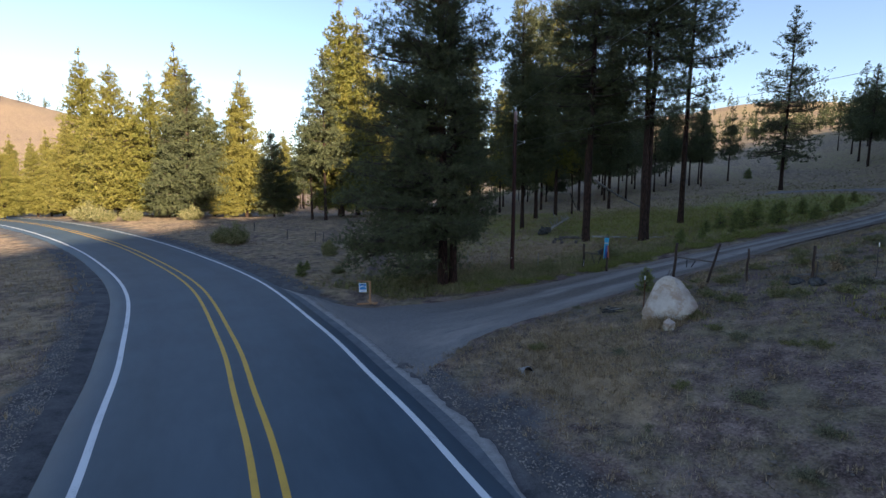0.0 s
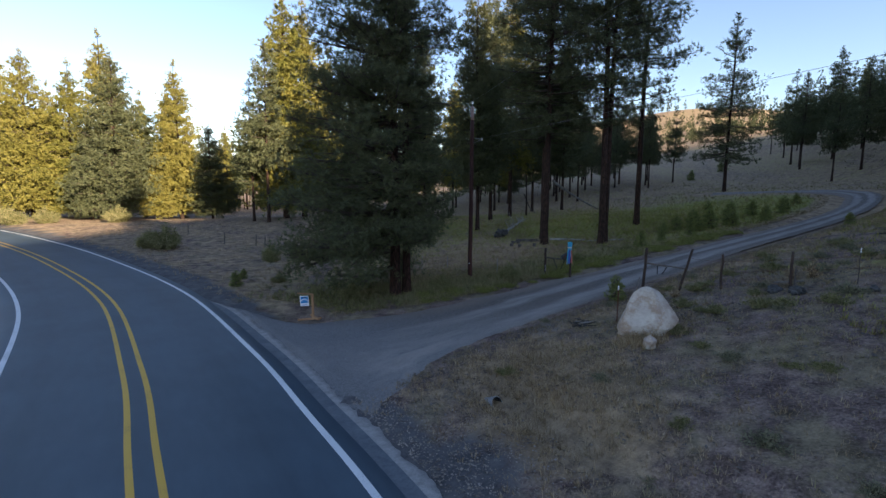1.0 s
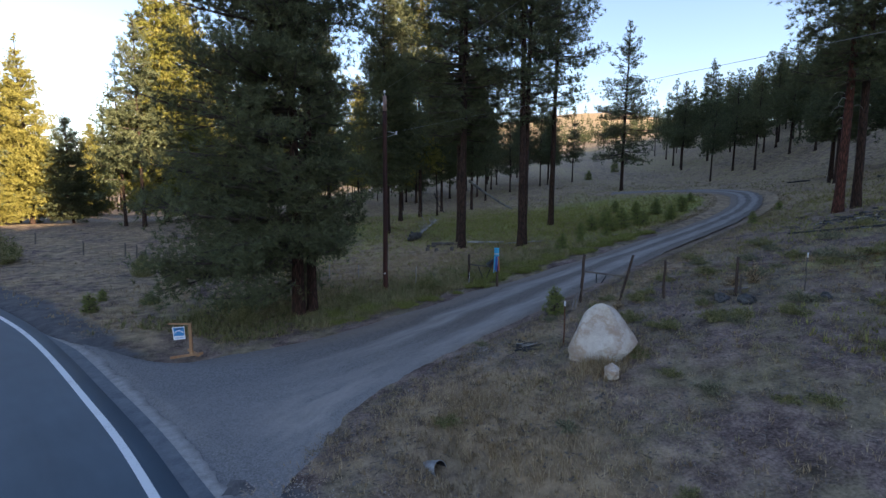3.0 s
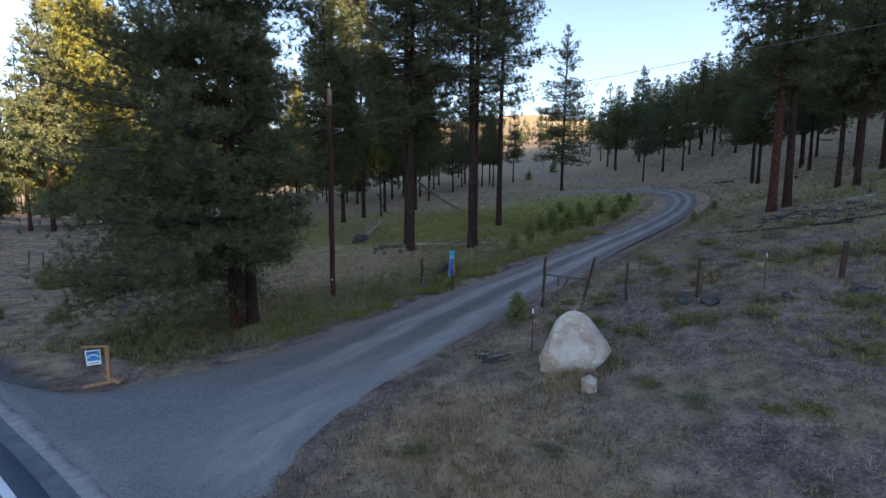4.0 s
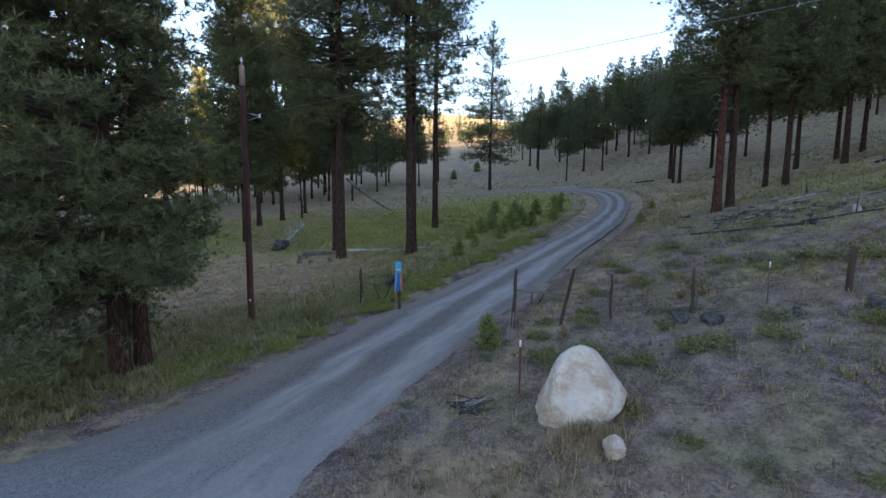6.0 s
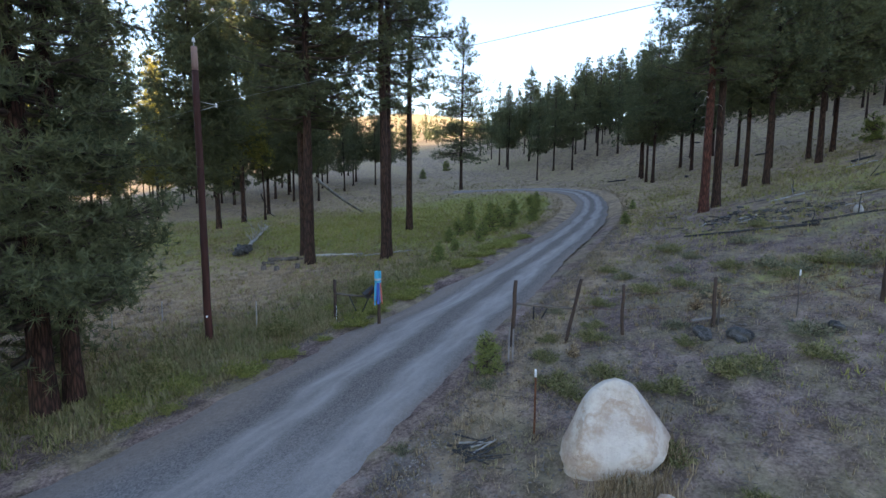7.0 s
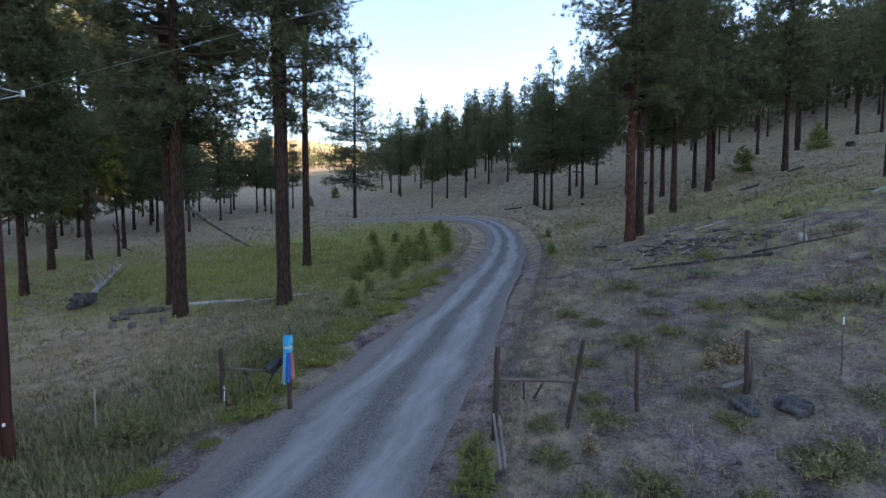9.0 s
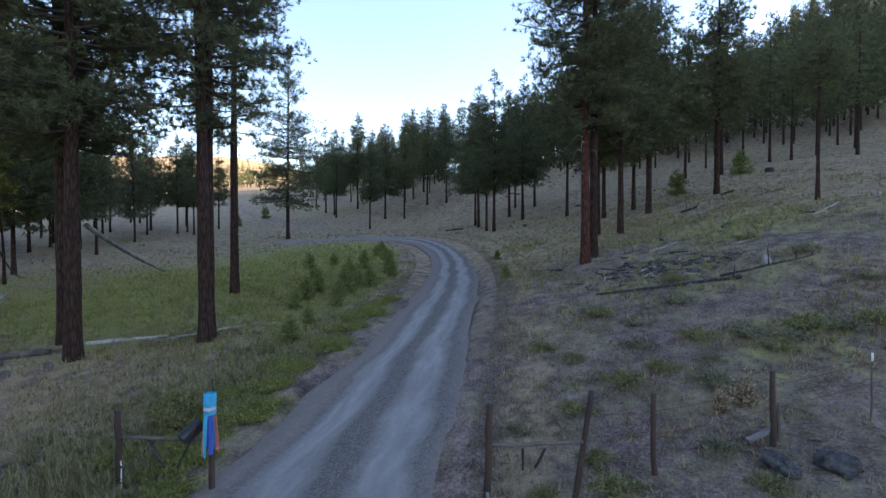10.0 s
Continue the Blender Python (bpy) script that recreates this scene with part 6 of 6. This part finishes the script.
def shrub_arrays(seed, r, h, n, leaf):
    """A loose clump: stems that fan out from the root, each with its own tuft of leaves."""
    rng = np.random.default_rng(seed)
    m = 26
    far = np.sqrt(rng.uniform(0, 1, m))
    az = rng.uniform(0, 6.28, m)
    top = np.stack([r * far * np.cos(az), r * far * np.sin(az), h * rng.uniform(0.45, 1.15, m) * (1.1 - 0.55 * far)], 1)
    k = rng.integers(0, m, n)
    t = rng.uniform(0.25, 1.05, (n, 1))
    o = top[k] * t + rng.normal(0, 1, (n, 3)) * np.array([r, r, h]) * 0.10
    o[:, 2] = np.maximum(o[:, 2], 0.01)
    d = unit(top[k] * 0.6 / (r + h) + rng.normal(0, 0.6, (n, 3)) + np.array([0, 0, 0.5]))
    s = unit(np.cross(d, rng.normal(0, 1, (n, 3)))) * leaf * 0.22
    ln = leaf * rng.uniform(0.5, 1.3, (n, 1))
    V = np.stack([o - s, o + s, o + d * ln], 1).reshape(-1, 3)
    paths = np.stack([top * 0.05, top * 0.5 + np.array([0, 0, 0.03]), top], 1)
    sv, sf = tubes(paths, np.tile([0.008, 0.006, 0.003], (m, 1)), 4)
    return V, np.arange(n * 3).reshape(-1, 3), sv, sf


SHRUBS = {}


def shrub(x, y, k, kind, turn, label, group):
    r, h, n, leaf, mat = {"low": (0.50, 0.26, 1300, 0.065, "weed"), "sage": (0.48, 0.22, 1000, 0.065, "sage"), "bush": (1.3, 1.3, 5200, 0.16, "weed"),
                          "bare": (0.30, 0.55, 260, 0.10, "grass_dry"), "leafy": (0.70, 0.36, 1700, 0.075, "weed_lush")}[kind]
    m = pose(x, y, spot(x, y) - 0.03, 0, 0, turn)
    if kind in SHRUBS:
        ob = copy_thing(SHRUBS[kind], m @ Matrix.Scale(k / SHRUBS[kind].scale.x, 4))
    else:
        V, F, sv, sf = shrub_arrays(len(kind) + 3, r, h, n, leaf)
        ob = new("shrub")
        tagged(mesh_of("foliage", V, F, MAT[mat], ob), kind="stuff")
        tagged(mesh_of("stem", sv, sf, MAT["limb"], ob), kind="stuff")
        ob.matrix_basis = m @ Matrix.Scale(k, 4)
        SHRUBS[kind] = ob
    return tagged(ob, label, "shrub", group)


FIELD_SHRUBS = [(8.9, 17.9, 1.0, "low"), (9.9, 15.9, 0.9, "low"), (13.2, 14.7, 1.2, "sage"), (12.3, 14.2, 1.0, "low"), (11.1, 18.6, 1.0, "low"), (12.6, 17.2, 0.8, "sage"),
                (14.9, 17.4, 1.1, "sage"), (17.4, 16.9, 1.3, "sage"), (16.6, 19.2, 1.1, "sage"), (18.0, 14.2, 1.2, "low"), (8.15, 15.0, 0.9, "low"), (8.0, 12.6, 0.8, "sage"),
                (6.2, 9.2, 0.9, "sage"), (10.4, 9.4, 1.0, "sage"), (9.0, 11.0, 0.7, "low"), (11.6, 11.4, 0.8, "low"), (5.0, 13.0, 0.7, "sage"), (7.1, 15.0, 0.65, "sage"), (9.7, 18.9, 0.8, "low"),
                (8.0, 19.1, 0.7, "sage"), (14.0, 12.6, 1.0, "low"), (16.8, 12.4, 1.0, "sage"), (20.0, 18.6, 1.3, "sage"), (19.2, 21.0, 1.2, "sage"), (22.4, 19.0, 1.1, "low"), (15.6, 20.6, 1.0, "sage"),
                (13.2, 19.8, 0.9, "low"), (12.2, 20.6, 0.8, "sage"), (24.6, 15.0, 1.3, "sage"), (27.6, 16.8, 1.2, "low"), (21.2, 14.0, 1.1, "sage"), (3.0, 14.6, 0.7, "low"), (5.4, 18.6, 0.6, "sage"),
                (9.74, 17.25, 0.9, "low"), (9.72, 16.27, 0.6, "low"), (10.98, 15.31, 1.1, "low"), (11.43, 15.04, 1.0, "low"), (11.2, 14.8, 0.8, "sage"), (11.76, 19.02, 0.75, "low"), (10.55, 19.51, 0.7, "low"),
                (11.83, 16.6, 0.7, "low"), (8.74, 17.36, 0.8, "low"), (15.34, 18.5, 0.9, "low"), (14.59, 19.2, 1.1, "low"), (15.89, 17.47, 0.7, "sage"), (16.54, 16.24, 0.9, "low"), (17.78, 15.62, 1.3, "low"),
                (17.77, 15.0, 1.2, "sage"), (17.12, 15.99, 1.0, "sage"), (16.24, 21.61, 0.9, "low"), (15.63, 20.49, 0.8, "low"), (11.37, 15.48, 0.6, "sage"), (7.95, 13.64, 0.6, "low"), (8.6, 11.42, 0.6, "low"),
                (13.72, 12.86, 0.9, "low"), (5.4, 10.35, 0.6, "low"), (6.59, 7.66, 0.7, "sage"), (4.28, 9.44, 0.5, "sage"), (5.65, 6.89, 0.6, "sage"), (17.13, 17.95, 1.1, "low"), (19.0, 20.77, 1.1, "low"), (18.2, 19.6, 1.0, "sage")]
for i, (x, y, k, kind) in enumerate(FIELD_SHRUBS):
    shrub(x, y, k, kind, i * 47, "low green weed clump on the dry field" if kind == "low" else "grey-green sagebrush clump on the dry field", "clumps on the dry field")
for i, (x, y, k) in enumerate(((14.1, 16.9, 1.0), (13.7, 17.3, 0.8), (10.1, 18.4, 0.7))):
    shrub(x, y, k, "bare", i * 80, "pale dead shrub with thin bare stems", "dead shrubs")
for i, (x, y, k) in enumerate(((-18.8, 45.0, 1.2), (-20.4, 45.6, 0.9), (-46.5, 65.5, 1.5), (-43.6, 63.6, 1.2), (-49.5, 69, 1.5), (-33.2, 66, 1.2), (-9.2, 40.5, 0.6), (-6.4, 30.2, 0.35), (-40.5, 64.5, 1.1),
                               (-2.0, 25.6, 0.5), (2.4, 25.9, 0.5), (-8.6, 38, 0.5), (6.1, 26.9, 0.5), (9.9, 28.2, 0.6))):
    shrub(x, y, k, "bush", i * 67, "rounded green bush in the dry grass", "green bushes")

rng = np.random.default_rng(77)
for i in range(64):
    j = int(rng.uniform(36, 112))
    off = abs(rng.normal(0.0, 1.0)) + 0.45 + (0.6 + 1.2 * rng.uniform(0, 1) if j > 70 else 0.0)
    way = unit(DRIVE_N[j] - DRIVE_S[j])
    x, y = DRIVE_N[j] + way * off
    shrub(float(x), float(y), float(rng.uniform(0.4, 1.1)), "leafy", i * 53, "lush green weed clump on the driveway verge", "weeds on the driveway verge")

SAPLINGS = [(8.45, 19.6, 0.95), (-8.5, 29.3, 0.85), (-8.7, 31.5, 0.75), (23.0, 37.2, 1.5), (22.4, 34.5, 1.8), (24.0, 34.2, 1.4), (27.2, 35.1, 1.2), (15.2, 30.4, 1.2), (28.5, 43.5, 1.4), (30.2, 42.8, 1.2),
            (28.1, 36.1, 1.3), (24.3, 35.2, 1.0), (18.8, 34.1, 1.1), (21.2, 33.8, 1.2), (26.0, 37.5, 1.5), (19.8, 32.6, 1.0), (31.5, 38.6, 1.3), (33.6, 40.6, 1.2), (17.2, 31.6, 0.9), (25.6, 26.9, 0.7),
            (31.9, 30.3, 0.8), (35.5, 43.0, 1.2), (29.4, 39.2, 1.6), (22.0, 36.0, 1.3), (20.4, 35.2, 1.4), (38, 44.5, 1.2), (70, 100, 3.0), (60, 95, 2.4), (52, 22.0, 2.2), (60.2, 17.2, 2.4)]
for i, (x, y, h) in enumerate(SAPLINGS):
    place(x, y, h * (0.8 if y > 30 else 1.0), "sapling", i * 71, "young bushy pine sapling in the grass", leaf="needles_young", group="pine saplings")
